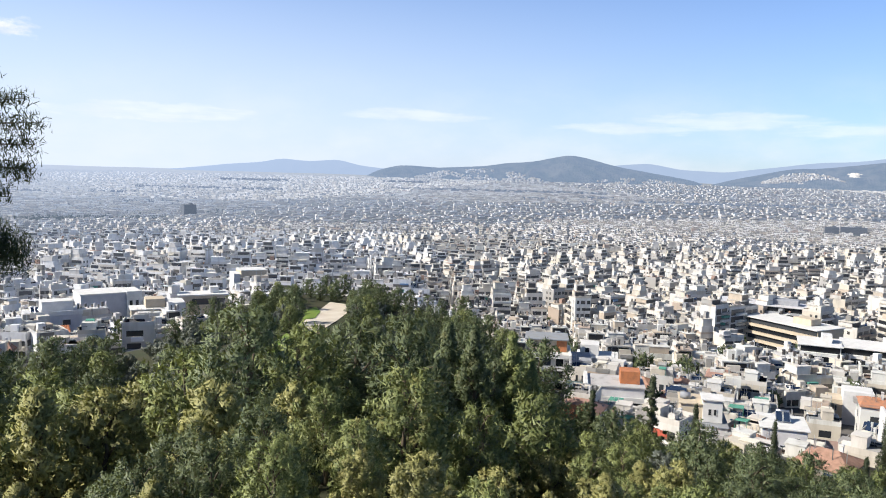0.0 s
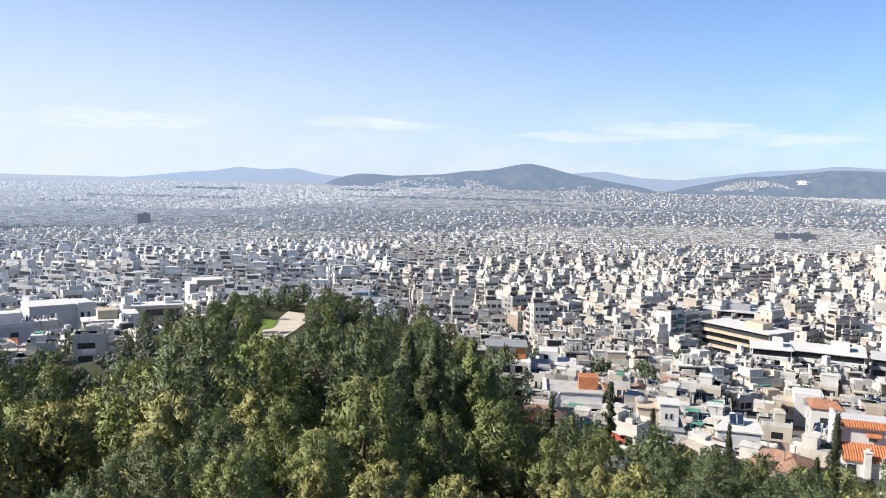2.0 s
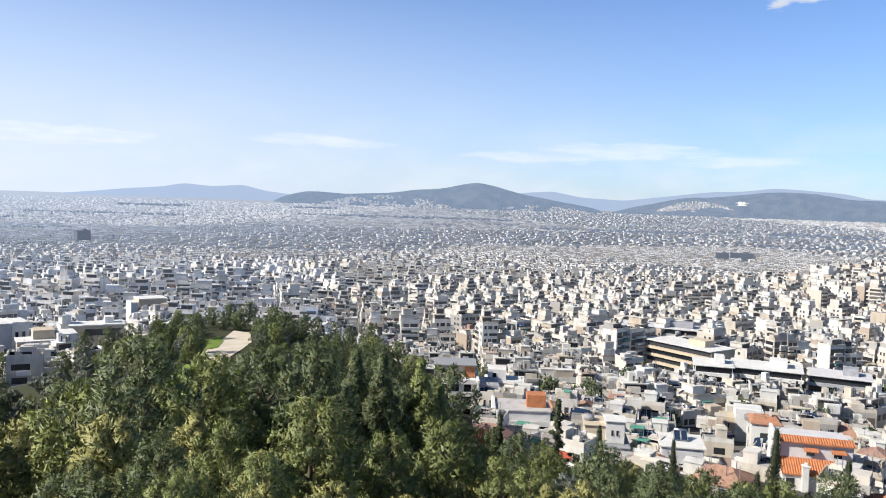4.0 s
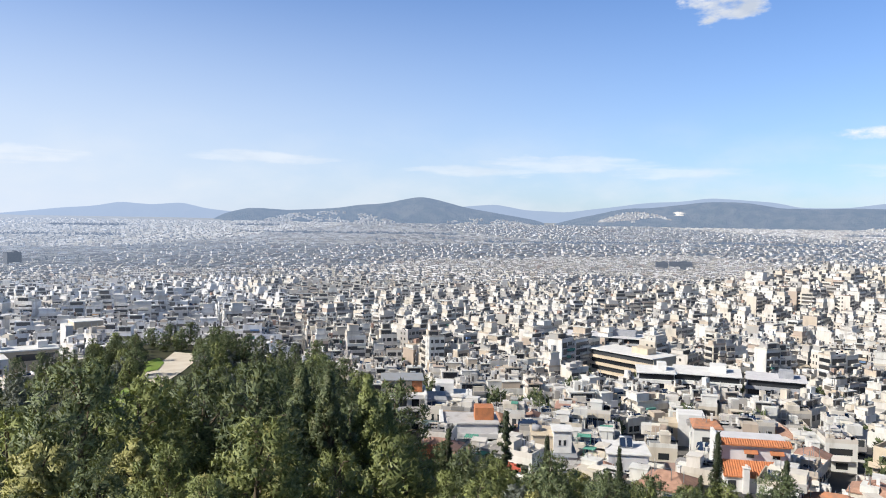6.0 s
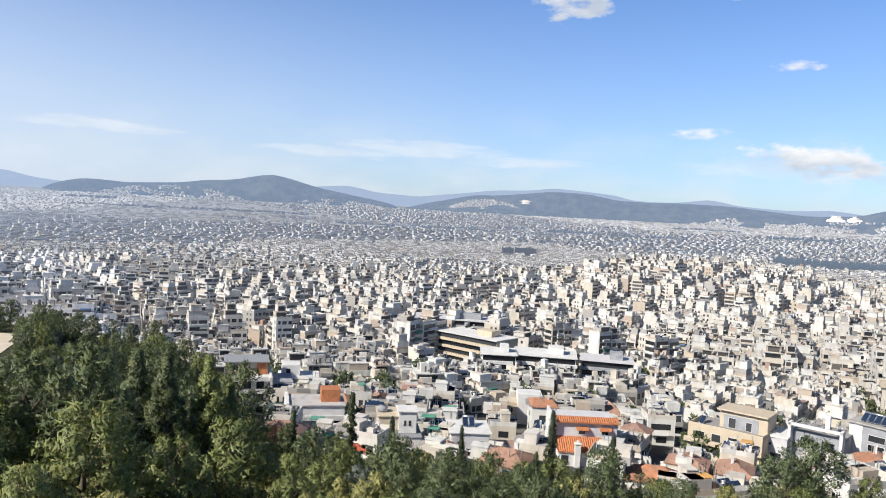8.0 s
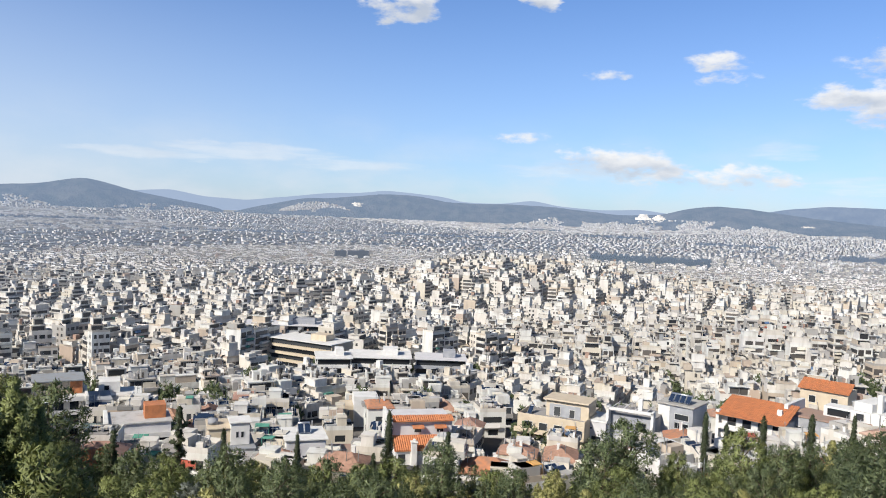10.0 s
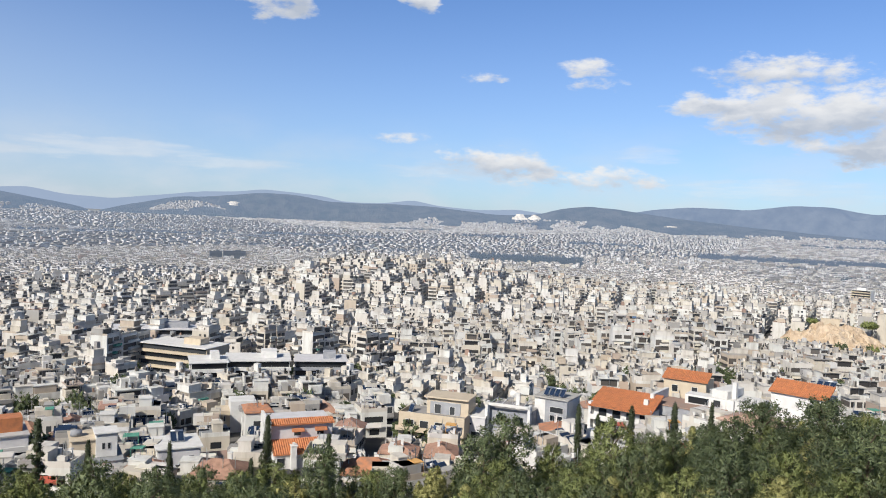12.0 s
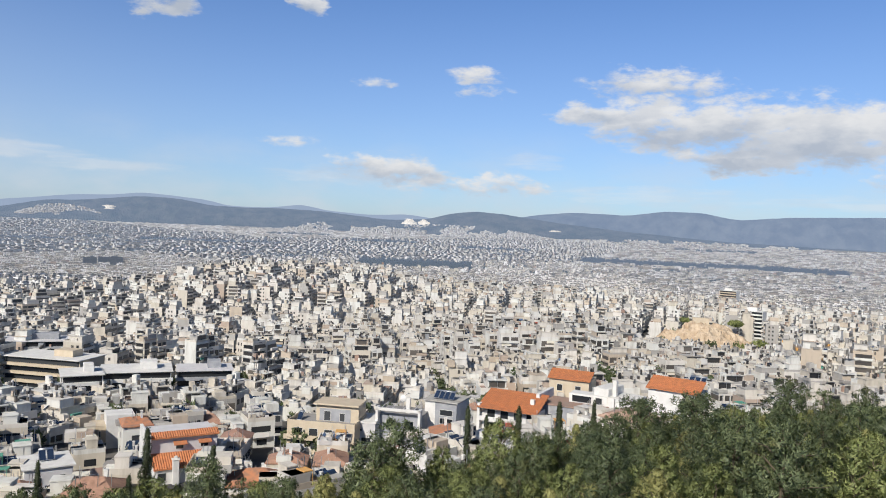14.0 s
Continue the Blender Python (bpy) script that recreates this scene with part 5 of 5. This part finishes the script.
P.box("balcony", "concrete", [(-5.4, 4.6, -1.8, 0, 2.6, 2.85), (-5.4, 4.6, -1.8, -1.6, 2.85, 3.7)])
P = Plot("frame_house", "flat-roofed house with white portal frame and tall chimney", -49.0, 168, -14, -13.0, 8.2)
P.box("wall", "grey", [(-5, 5, 1.2, 9, -9, 5.6)])
P.box("portal", "white", [(-5.2, -4.6, -0.6, 1.2, -9, 7.6), (-5.2, 5.0, -0.6, 0.0, 6.9, 7.5), (4.4, 5.0, -0.6, 1.2, -9, 7.6)], "white concrete portal frame")
P.box("roof", "concrete", [(-5.1, 5.1, 1.2, 9.2, 5.6, 5.9)])
P.box("chimney", "white", [(0.8, 1.7, 3, 3.8, 5.9, 9.2), (0.7, 1.8, 2.9, 3.9, 9.2, 9.4)])
for i in range(4):
    P.box("pergola_beam", "frame", [(-4.6 + i * 2.5, -4.4 + i * 2.5, 0.0, 8, 6.9, 7.1)])
P.window(-2, 1.15, 2.4, 2.4, 2.2)
P.window(2, 1.15, 2.4, 2.4, 2.2)
dish_v, dish_f = [], []
for j in range(4):
    for i in range(12):
        r = 0.28 * j
        dish_v.append((-0.6 + r * math.cos(i * math.pi / 6), 6.0 + 0.4 * r * r, 8.4 + r * math.sin(i * math.pi / 6)))
for j in range(3):
    for i in range(12):
        dish_f.append((j * 12 + i, j * 12 + (i + 1) % 12, (j + 1) * 12 + (i + 1) % 12, (j + 1) * 12 + i))
part("satellite_dish", mesh_from("satellite_dish", dish_v, dish_f, [M["white"]], None, True), None, P.top, "round white satellite dish")
part("mast", [(-0.64, -0.56, 6.1, 6.18, 5.9, 8.3)], M["steel"], P.top)

# house under a broad orange roof
P = Plot("orange_roofed_house", "white house under a broad orange tiled roof", -57.3, 172, -20, -11.9, 9.4)
P.box("wall", "white", [(-6.6, 6.6, 0, 9.5, -9, 6.2)])
P.box("gable_wall", "white", [(-7.3, -6.6, -1.6, 9.8, -9, 7.0)], "bright white side wall")
P.tiles("roof", -7.2, 7.2, -2.0, 6.4, 6.5, 9.2, "bright orange pantiled roof")
P.box("chimney", "white", [(4.2, 5.2, 1.6, 2.4, 6.5, 8.7)])
for z in (0.0, 3.0):
    P.box("balcony", "white", [(-6.6, 6.6, -1.7, 0, z + 0.2, z + 0.4), (-6.6, 6.6, -1.7, -1.55, z + 0.4, z + 1.3)])
    for x in (-4.4, -1.2, 2.0, 5.0):
        P.window(x, -0.03, z + 0.5, 2.0, 2.2)
P = Plot("gabled_white_house", "modern white house with stepped gable and grey front", -61.0, 174, -18, -11.6, 8.6)
P.box("wall", "grey", [(-4.6, 9.6, 0, 9, -9, 5.9)])
P.box("fin_wall", "white", [(-5.4, -4.6, -0.8, 9.2, -9, 8.2)], "tall white fin wall")
P.box("roof", "concrete", [(-4.6, 9.8, -0.2, 9.2, 5.9, 6.2)])
P.box("top_wall", "white", [(0.5, 9.4, 5.0, 9.0, 6.2, 8.3)])
P.window(-2.5, -0.03, 2.6, 1.2, 1.4)
P.window(3.5, 4.97, 6.4, 4.6, 1.6)
P.window(7.5, 4.97, 6.4, 1.6, 1.6)
P = Plot("white_gable", "bright white blank-walled house with chimney", -64.8, 176, -25, -10.8, 8.6)
P.box("wall", "white", [(-4.6, 4.6, 0, 8, -9, 6.2)])
P.box("raised_wall", "white", [(-4.6, -1.0, -0.1, 8, 6.2, 8.0)])
P.box("chimney", "white", [(-1.0, -0.1, 2, 3, 6.2, 9.8)])
P = Plot("small_red_roof", "house end under a small orange tiled roof", -69.0, 170, -18, -9.9, 6.4)
P.box("wall", "white", [(-5.4, 5.4, 0, 7, -9, 4.0)])
P.tiles("roof", -5.8, 5.8, -0.6, 4.2, 4.0, 6.3, "orange pantiled roof")
P.heater(2.0, 3.5, 5.4, 3)
P = Plot("hipped_house", "cream house with a low red tiled roof", -61.6, 205, -15, -9.9, 7.0)
P.box("wall", "beige", [(-5.4, 5.4, 0, 8, -9, 5.0)])
P.tiles("roof", -5.8, 5.8, -0.6, 5.0, 4.0, 6.9, "red pantiled roof")
P.window(-2.5, -0.03, 1.6, 1.6, 1.8)
P.window(2.5, -0.03, 1.6, 1.6, 1.8)

# white and blue-grey house with an outside terrace
P = Plot("terrace_house", "white and blue-grey flat-roofed house with terrace", -25.7, 142, 8, -16.3, 7.6)
P.box("wall", "white", [(-5.6, 1.8, 0, 8, -9, 7.0)])
P.box("front_wall", "lilac", [(-5.4, 1.7, -0.06, 0.1, -9, 6.6)], "pale blue-grey front")
P.box("roof", "white", [(-5.9, 2.2, -0.4, 8.4, 7.0, 7.3)])
P.box("low_wing", "lilac", [(1.8, 10.5, -0.5, 8, -9, 3.4)])
P.box("terrace", "concrete", [(1.8, 10.7, -0.7, 8.1, 3.4, 3.55)])
P.box("porch_step", "grey", [(-6.5, 8.0, -4.2, -0.1, -9, 0.9)])
P.window(-3.6, -0.1, 4.4, 1.5, 1.2)
P.window(0.2, -0.1, 3.6, 1.0, 2.2)
for j in range(3):
    P.window(-3.8, -0.1, -1.4 + j * 1.25, 1.8, 1.1)
P.railing(-6.3, 8.0, -4.1, 0.9, 14)
P.heater(-3.0, 3.0, 7.4, 2)
P = Plot("white_cube_house", "small white cube house on a terrace", -29.3, 186, 6, -13.4, 6.0)
P.box("wall", "white", [(-3.0, 3.0, 0, 6, -9, 5.8)])
P.box("annex", "beige", [(-6.2, -3.0, 0.5, 6, -9, 3.6)])
P.window(-4.6, 0.47, 1.0, 1.2, 1.4)

# cream villa with a round tank and pergola
P = Plot("cream_villa", "cream stepped villa with orange awning and roof room", -18.4, 140, 4, -15.4, 8.2)
P.box("wall", "white", [(-7.0, 7.0, 0, 9, -9, 3.6)])
P.box("roof", "concrete", [(-7.2, 7.2, -0.2, 9.2, 3.6, 3.85)])
P.box("upper_room", "beige", [(-1.0, 6.2, 2.6, 9, 3.9, 6.8), (-1.3, 6.5, 2.3, 9.2, 6.8, 7.05)])
P.box("tower_room", "white", [(2.8, 6.2, 2.0, 6.0, 3.9, 7.9), (2.5, 6.5, 1.7, 6.3, 7.9, 8.15)])
P.window(4.0, 1.97, 5.2, 0.6, 1.2)
P.window(4.9, 1.97, 5.2, 0.6, 1.2)
P.tiles("lean_to_roof", -1.5, 5.6, -2.6, 0.2, 0.0, 1.6, "orange tiled porch roof")
P.box("porch", "beige", [(-1.3, 5.4, -2.3, -0.02, -9, 0.0)])
tv, tf = tube([(-0.1, 5.5, 7.05), (-0.1, 5.5, 7.1), (-0.1, 5.5, 8.0), (-0.1, 5.5, 8.05)], [0.1, 0.95, 0.95, 0.1], 14)
part("round_tank", mesh_from("round_tank", tv, tf, [], None, True), M["grey"], P.top)
P.window(-4.5, -0.03, 0.6, 1.6, 1.8)

# grey-white terrace house with a red roof room
P = Plot("red_room_house", "pale grey house with a brick-red roof room", -13.4, 158, 4, -14.0, 8.6)
P.box("wall", "lilac", [(-6.0, 5.4, 0, 9, -9, 5.6)])
P.box("side_wall", "white", [(-6.8, -6.0, -1.4, 9.2, -9, 6.4)])
P.box("roof", "concrete", [(-6.0, 5.6, -0.3, 9.2, 5.6, 5.9)])
P.box("roof_room", "terracotta", [(0.6, 4.6, 2.2, 6.2, 5.9, 8.5)], "brick-red roof room")
P.box("slab", "white", [(-6.0, 5.8, -1.8, 0, 3.0, 3.25), (-6.0, 5.8, -1.8, -1.65, 3.25, 4.1)])
for x in (-4.4, -1.4, 1.6, 4.2):
    P.window(x, -0.03, 0.5, 2.0, 2.2)
P = Plot("tower_block", "cream and dark grey block with a tall side wall", -8.8, 186, 2, -11.9, 13.0)
P.box("wall", "white", [(-7.0, 3.0, 0, 10, -9, 9.4)])
P.box("dark_wing", "grey", [(3.6, 8.6, -0.5, 9, -9, 8.2)], "dark grey rendered wing")
P.box("stair_wall", "white", [(3.0, 3.6, -2.6, 9, -9, 9.8)], "tall thin cream wall")
P.box("upper_storey", "beige", [(-7.4, 2.6, 2.4, 10, 9.4, 12.4)])
P.box("upper_roof", "concrete", [(-7.8, 3.0, 1.6, 10.4, 12.4, 12.7)])
P.box("red_panel", "terracotta", [(0.0, 2.5, 2.3, 2.45, 9.5, 12.2)], "brick-red wall panel")
for z in (0.4, 3.4, 6.4):
    P.box("balcony", "white", [(-7.2, 2.8, -1.6, 0, z + 2.2, z + 2.4), (-7.2, 2.8, -1.6, -1.45, z + 2.4, z + 3.2)])
    for x in (-5.2, -2.2, 0.8):
        P.window(x, -0.03, z, 1.9, 2.0)
P.window(5.4, -0.53, 5.2, 1.0, 1.4)
P = Plot("blue_white_house", "white and pale blue terraced house", -11.8, 196, 0, -12.2, 8.0)
P.box("wall", "lilac", [(-5.0, 5.0, 0, 8, -9, 4.8)])
P.box("roof", "white", [(-5.3, 5.3, -0.4, 8.3, 4.8, 5.1)])
P.box("upper_room", "white", [(-4.4, 0.4, 2.2, 8, 5.1, 7.8)])
P.window(-2.6, 2.17, 5.7, 1.2, 1.3)
P.window(2.5, -0.03, 1.8, 1.8, 1.6)
P = Plot("tile_hut", "small house with a faded orange roof among trees", -9.9, 128, 6, -16.9, 4.4)
P.box("wall", "white", [(-3.4, 3.4, 0, 6, -9, 2.8)])
P.tiles("roof", -3.8, 3.8, -0.6, 2.8, 4.0, 4.2, "faded orange tiled roof")

# long banded offices in the middle of the city


def offices(label, yaw, d, turn, top_el, w, dp, floors, mat, band):
    h = floors * 3.3
    P = Plot("office_building", label, yaw, d, turn, top_el, h + 1.2)
    P.box("core", mat, [(-w / 2, w / 2, 0, dp, -9, h)])
    P.box("roof", "lilac" if mat == "grey" else "grey_far" if mat == "grey_far" else "white", [(-w / 2 - 0.6, w / 2 + 0.6, -1.4, dp + 0.6, h, h + 0.3)])
    P.box("roof_room", mat, [(w * 0.05, w * 0.3, dp * 0.3, dp * 0.7, h + 0.3, h + 3.0)])
    for f in range(floors):
        z = f * 3.3
        P.box("ledge", mat, [(-w / 2 - 0.6, w / 2 + 0.6, -1.4, 0, z - 0.2, z + 0.95)])
        P.box("glazing", band, [(-w / 2 + 0.3, w / 2 - 0.3, -0.12, 0.05, z + 1.0, z + 2.9)])
        P.box("end_glazing", band, [(-w / 2 - 0.08, -w / 2 + 0.05, 0.6, dp - 0.6, z + 1.1, z + 2.7)])
    return P


offices("long cream office building with dark window bands", -24.3, 345, -38, -9.3, 34, 16, 4, "beige", "glass")
offices("grey office block with dark glass bands", -23.2, 395, -8, -8.2, 46, 16, 5, "grey", "glass")
offices("low office block with white ledges and black glass", -26.8, 292, 4, -10.5, 13, 14, 4, "white", "glass")
offices("low office block with white ledges and black glass", -30.2, 298, 0, -10.4, 24, 16, 4, "white", "glass")
offices("grey apartment block with green awnings", -34.8, 305, 2, -10.4, 20, 14, 4, "grey", "glass")
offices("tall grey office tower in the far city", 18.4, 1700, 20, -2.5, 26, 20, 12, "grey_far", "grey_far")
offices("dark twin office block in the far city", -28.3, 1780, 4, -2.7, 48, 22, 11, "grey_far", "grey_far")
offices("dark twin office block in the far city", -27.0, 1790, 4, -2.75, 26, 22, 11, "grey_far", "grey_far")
offices("beige tower block above the roofs", -1.1, 1065, 12, -5.1, 14, 14, 7, "beige", "glass")
offices("grey tower block above the roofs", -0.1, 1075, -12, -5.2, 13, 14, 7, "grey", "glass")

# tall banded apartment towers on the rise
for i, (yw, d, el, w, fl, mt) in enumerate(((-36.2, 800, -4.0, 15, 8, "white"), (-37.5, 830, -3.8, 16, 8, "beige"), (-39.4, 840, -3.8, 15, 9, "beige"), (-40.6, 835, -3.8, 13, 9, "beige"), (-43.9, 860, -4.0, 14, 9, "beige"), (-46.4, 800, -5.1, 15, 9, "white"), (-49.2, 760, -5.4, 15, 8, "grey"), (-39.4, 392, -9.6, 15, 6, "white"), (-41.2, 396, -9.6, 9, 7, "beige"), (-36.5, 372, -9.9, 15, 5, "beige"), (-52.0, 420, -8.9, 10, 7, "white"), (-47.0, 520, -7.2, 14, 7, "white"), (-60.5, 540, -6.0, 14, 8, "white"), (-58.2, 560, -6.2, 12, 8, "white"), (-77.2, 520, -5.9, 16, 7, "white"), (-80.2, 540, -5.6, 15, 8, "beige"), (-74.0, 650, -4.6, 17, 7, "white"), (-71.0, 900, -4.1, 14, 9, "grey"), (-72.4, 1050, -3.3, 22, 8, "white"))):
    P = Plot("apartment_tower", "tall cream apartment tower with banded balconies", yw, d, (-14, 8, -20, 14)[i % 4], el, fl * 3.0 + 0.6, "apartment towers")
    P.box("wall", mt, [(-w / 2, w / 2, 0, 12, -12, fl * 3.0)])
    P.box("roof_room", mt, [(-w / 4, w / 5, 3, 9, fl * 3.0, fl * 3.0 + 2.8)])
    for f in range(fl):
        part("balcony", [(-w / 2 - 0.3, w / 2 + 0.3, -1.5, 0, f * 3.0 - 0.1, f * 3.0 + 0.95)], M["white" if i % 3 else "beige"], P.top)
        part("glazing", [(-w / 2 + 0.4, w / 2 - 0.4, -0.06, 0.05, f * 3.0 + 0.95, f * 3.0 + 2.6)], M["glass"], P.top)

# houses at the left edge of the park
P = Plot("tiled_cottage", "house with a pale terracotta hipped roof", 27.6, 228, 10, -10.9, 7.0)
P.box("wall", "white", [(-5.5, 5.5, 0, 8, -9, 4.6)])
P.tiles("roof", -6.0, 6.0, -0.7, 4.6, 4.2, 7.0, "pale terracotta tiles")
P.window(-2.5, -0.03, 1.6, 1.6, 1.8)
P = Plot("white_stepped_house", "white stepped flat-roofed house", 27.2, 262, 8, -9.1, 10.0)
P.box("wall", "lilac", [(-8.0, 8.0, 0, 9, -9, 6.4)])
P.box("parapet", "white", [(-8.2, 8.2, -0.3, 0.0, 5.6, 7.0)])
P.box("upper_room", "white", [(-3.0, 6.0, 3.0, 9, 6.4, 9.6)])
P.box("front_room", "white", [(-3.5, 1.0, -3.5, 0, -9, 3.0)])
P.window(3.5, -0.03, 2.4, 2.4, 1.8)
P.heater(-6.0, 3.0, 6.5, 2)
P = Plot("white_hall", "large plain white hall, front shade painted as pale lilac", 23.8, 305, 12, -8.6, 8.4)
# the front's shade is put into the wall colour
P.box("wall", "lilac", [(-9.5, 6.0, 0, 14, -9, 7.6)])
P.box("roof", "white", [(-9.8, 6.3, -0.3, 14.3, 7.6, 8.1)])
P.box("side_block", "white", [(6.1, 11.5, -1.0, 10, -9, 8.4)])
for x in (7.6, 9.8):
    P.window(x, -1.03, 1.6, 1.2, 3.4)
P = Plot("cream_house", "cream two-part house with roof room", 20.6, 262, 6, -9.0, 9.6)
P.box("wall", "beige", [(-8.0, 3.0, 0, 9, -9, 5.2)])
P.box("upper_room", "beige", [(-3.5, 2.5, 2.5, 9, 5.2, 8.4)])
P.box("white_wing", "white", [(3.1, 8.5, -0.8, 9, -9, 7.4)])
P.box("edge", "white", [(-8.2, 3.0, -0.2, 9, 5.2, 5.6)])
P.window(-5.0, -0.03, 1.4, 1.4, 2.0)
P.window(0.0, -0.03, 1.4, 1.4, 2.0)
P.window(5.6, -0.83, 3.4, 1.4, 2.0)
P = Plot("flat_terrace_house", "long cream house with a white terrace edge", 17.6, 285, 4, -8.6, 8.0)
P.box("wall", "beige", [(-8, 9, 0, 9, -9, 5.8)])
P.box("roof", "white", [(-8.3, 9.3, -0.4, 9.3, 5.8, 6.3)])
P.box("roof_room", "white", [(3.0, 6.0, 3, 7, 6.3, 8.4)])
# dark strip on the front, put in as the shade below the terrace edge
P.box("shade_band", "glass", [(-3.5, 8.0, -0.06, 0.05, 2.6, 4.8)])
P = Plot("pink_cube_block", "plain pinkish cube block with a white block as its lit side", 13.9, 405, 14, -7.2, 11.5)
P.box("wall", "beige", [(-7.0, 6.5, 0, 12, -9, 11.0)])
# sunlit left side painted as a white block
P.box("side_block", "white", [(-10.5, -7.1, 1, 12, -9, 9.6)])
P.box("roof_edge", "white", [(-7.2, 6.7, -0.2, 12.2, 11.0, 11.4)])
# street lamp by the road
lx0, ly0 = polar(24.4, 205)
lamp = tagged(new("street_lamp"), "tall pale street lamp on the road below", "lamp")
lamp.location = (lx0, ly0, ground_at(lx0, ly0))
part("pole", mesh_from("pole", *tube([(0, 0, -1), (0, 0, 5), (0, 0, 9.5)], [0.14, 0.11, 0.07], 8)), M["frame"], lamp)
part("arm", mesh_from("arm", *tube([(0, 0, 9.4), (0.5, 0, 9.7), (1.4, 0, 9.8)], [0.06, 0.05, 0.05], 6)), M["frame"], lamp)
part("lantern", bevelled([(1.2, 2.0, -0.16, 0.16, 9.72, 9.9)]), M["steel"], lamp)

# ---------------------------------------------------------------- bare rock in the city
rnd = random.Random(3)
nu, nv = 60, 36
v = []
ox, oy = polar(-71.4, 600)
oz = EYE + 600 * math.tan(radians(-8.3))
ax = Vector((math.cos(radians(-71.4)), math.sin(radians(-71.4)), 0))
ay = Vector((-math.sin(radians(-71.4)), math.cos(radians(-71.4)), 0))
for j in range(nv):
    for i in range(nu):
        u, w = -1 + 2 * i / (nu - 1), -1 + 2 * j / (nv - 1)
        hump = max(0.0, 1 - (u * u * (1.0 if u < 0 else 0.9) + (w * 0.9) ** 2)) ** 0.45 * (1.0 - 0.38 * max(0, u + 0.1))
        p = Vector((ox, oy, oz)) + ax * (u * 46) + ay * (w * 34)
        q = noise.fractal(Vector((p.x / 11, p.y / 11, 2.0)), 0.8, 2.2, 5)
        crag = abs(noise.noise(Vector((p.x / 6.0, p.y / 6.0, 8.0))))
        v.append((p.x + q * 2.0, p.y + q * 2.0, oz - 2 + hump * 29 + (q * 5.0 - crag * 6.5) * min(1, hump * 2)))
f = [(j * nu + i, j * nu + i + 1, (j + 1) * nu + i + 1, (j + 1) * nu + i) for j in range(nv - 1) for i in range(nu - 1)]
tagged(new("rock_outcrop", mesh_from("rock_outcrop", v, f, [M["rock"]], None, False)), "bare ochre limestone outcrop among the houses", "rock", kind="structure")
P = Plot("yellow_hut", "small yellow hut on the rock", -70.7, 612, 5, -5.35, 4.2)
P.box("wall", "beige", [(-6, 6, 0, 5, -4, 3.8)], "yellow painted wall")
g = np.random.RandomState(9)
cen, nor = [], []
for yw, d, el, r in ((-73.6, 585, -7.3, 9), (-74.6, 590, -6.9, 7), (-72.6, 590, -7.8, 6), (-73.0, 625, -5.6, 6), (-69.6, 625, -5.6, 4), (-42.4, 880, -4.75, 9), (-43.0, 890, -4.8, 8), (-41.7, 885, -4.85, 7), (-50.0, 800, -5.3, 8), (-51.2, 810, -5.3, 8)):
    x, y = polar(yw, d)
    w = g.normal(0, 1, (500, 3))
    w /= np.linalg.norm(w, axis=1, keepdims=True)
    cen.append(np.array([x, y, EYE + d * math.tan(radians(el))]) + w * np.array([r, r, r * 0.45]) * g.uniform(0.5, 1.0, (500, 1)))
    nor.append(w)
vv, ff = cards(np.concatenate(cen), np.concatenate(nor), 1.1, rnd)
tagged(new("hilltop_shrubs", mesh_from("hilltop_shrubs", vv, ff, [M["green"]])), "green shrubs on the rock and the city rise", "shrubs", kind="stuff")

# ---------------------------------------------------------------- the conifer beside the lookout
rnd, g = random.Random(17), np.random.RandomState(17)
bx, by = polar(35.5, 11.0)
near_tree = tagged(new("conifer_tree"), "feathery dark conifer standing beside the lookout", "tree")
near_tree.location = (bx, by, ground_at(bx, by))
h0 = EYE - ground_at(bx, by)
tv, tf = tube([(0, 0, -0.5), (0.03, 0, h0 - 2), (0, 0.02, h0), (0.0, 0, h0 + 2.2)], [0.2, 0.16, 0.1, 0.02], 9)
part("trunk", mesh_from("trunk", tv, tf, [M["bark"]], None, True), None, near_tree)
side = Vector((math.cos(radians(33)), math.sin(radians(33)), 0))
for k, (el, reach, rise, amount, drop) in enumerate(((5.0, 1.25, 0.30, 240, 0.05), (3.6, 1.52, 0.30, 420, 0.08), (2.4, 1.56, 0.16, 420, 0.10), (1.2, 1.46, 0.05, 340, 0.10), (-0.1, 1.50, -0.12, 420, 0.10), (-1.6, 1.36, -0.12, 260, 0.08), (-4.6, 1.42, -0.10, 800, 0.16), (-5.4, 1.52, -0.12, 1500, 0.18))):
    z = h0 + 11 * math.tan(radians(el)) - rise * 0.6
    pts = [Vector((0, 0, z)) + side * (reach * s) + Vector((0.1 * math.sin(s * 5 + k), 0.1 * math.cos(s * 4 + k), rise * s)) for s in (0, 0.3, 0.6, 0.85, 1.0)]
    bv, bf = tube([tuple(p) for p in pts], [0.035, 0.026, 0.016, 0.008, 0.003], 5)
    limb = part("limb", mesh_from("limb", bv, bf, [M["bark"]], None, True), None, near_tree)
    amount *= 4
    s = g.uniform(0.15, 1.0, amount)
    base = np.array([tuple(p) for p in pts])
    c = np.stack([np.interp(s, (0, 0.3, 0.6, 0.85, 1.0), base[:, q]) for q in range(3)], axis=1)
    twig = g.normal(0, 1, (amount, 3)) * np.array([0.06, 0.06, drop * 0.75])
    vv, ff = cards(c + twig, twig + np.array([0, 0, 0.3]), 0.05, rnd, 0.13)
    part("needles", mesh_from("needles", vv, ff, [M["cypress"]]), None, limb)
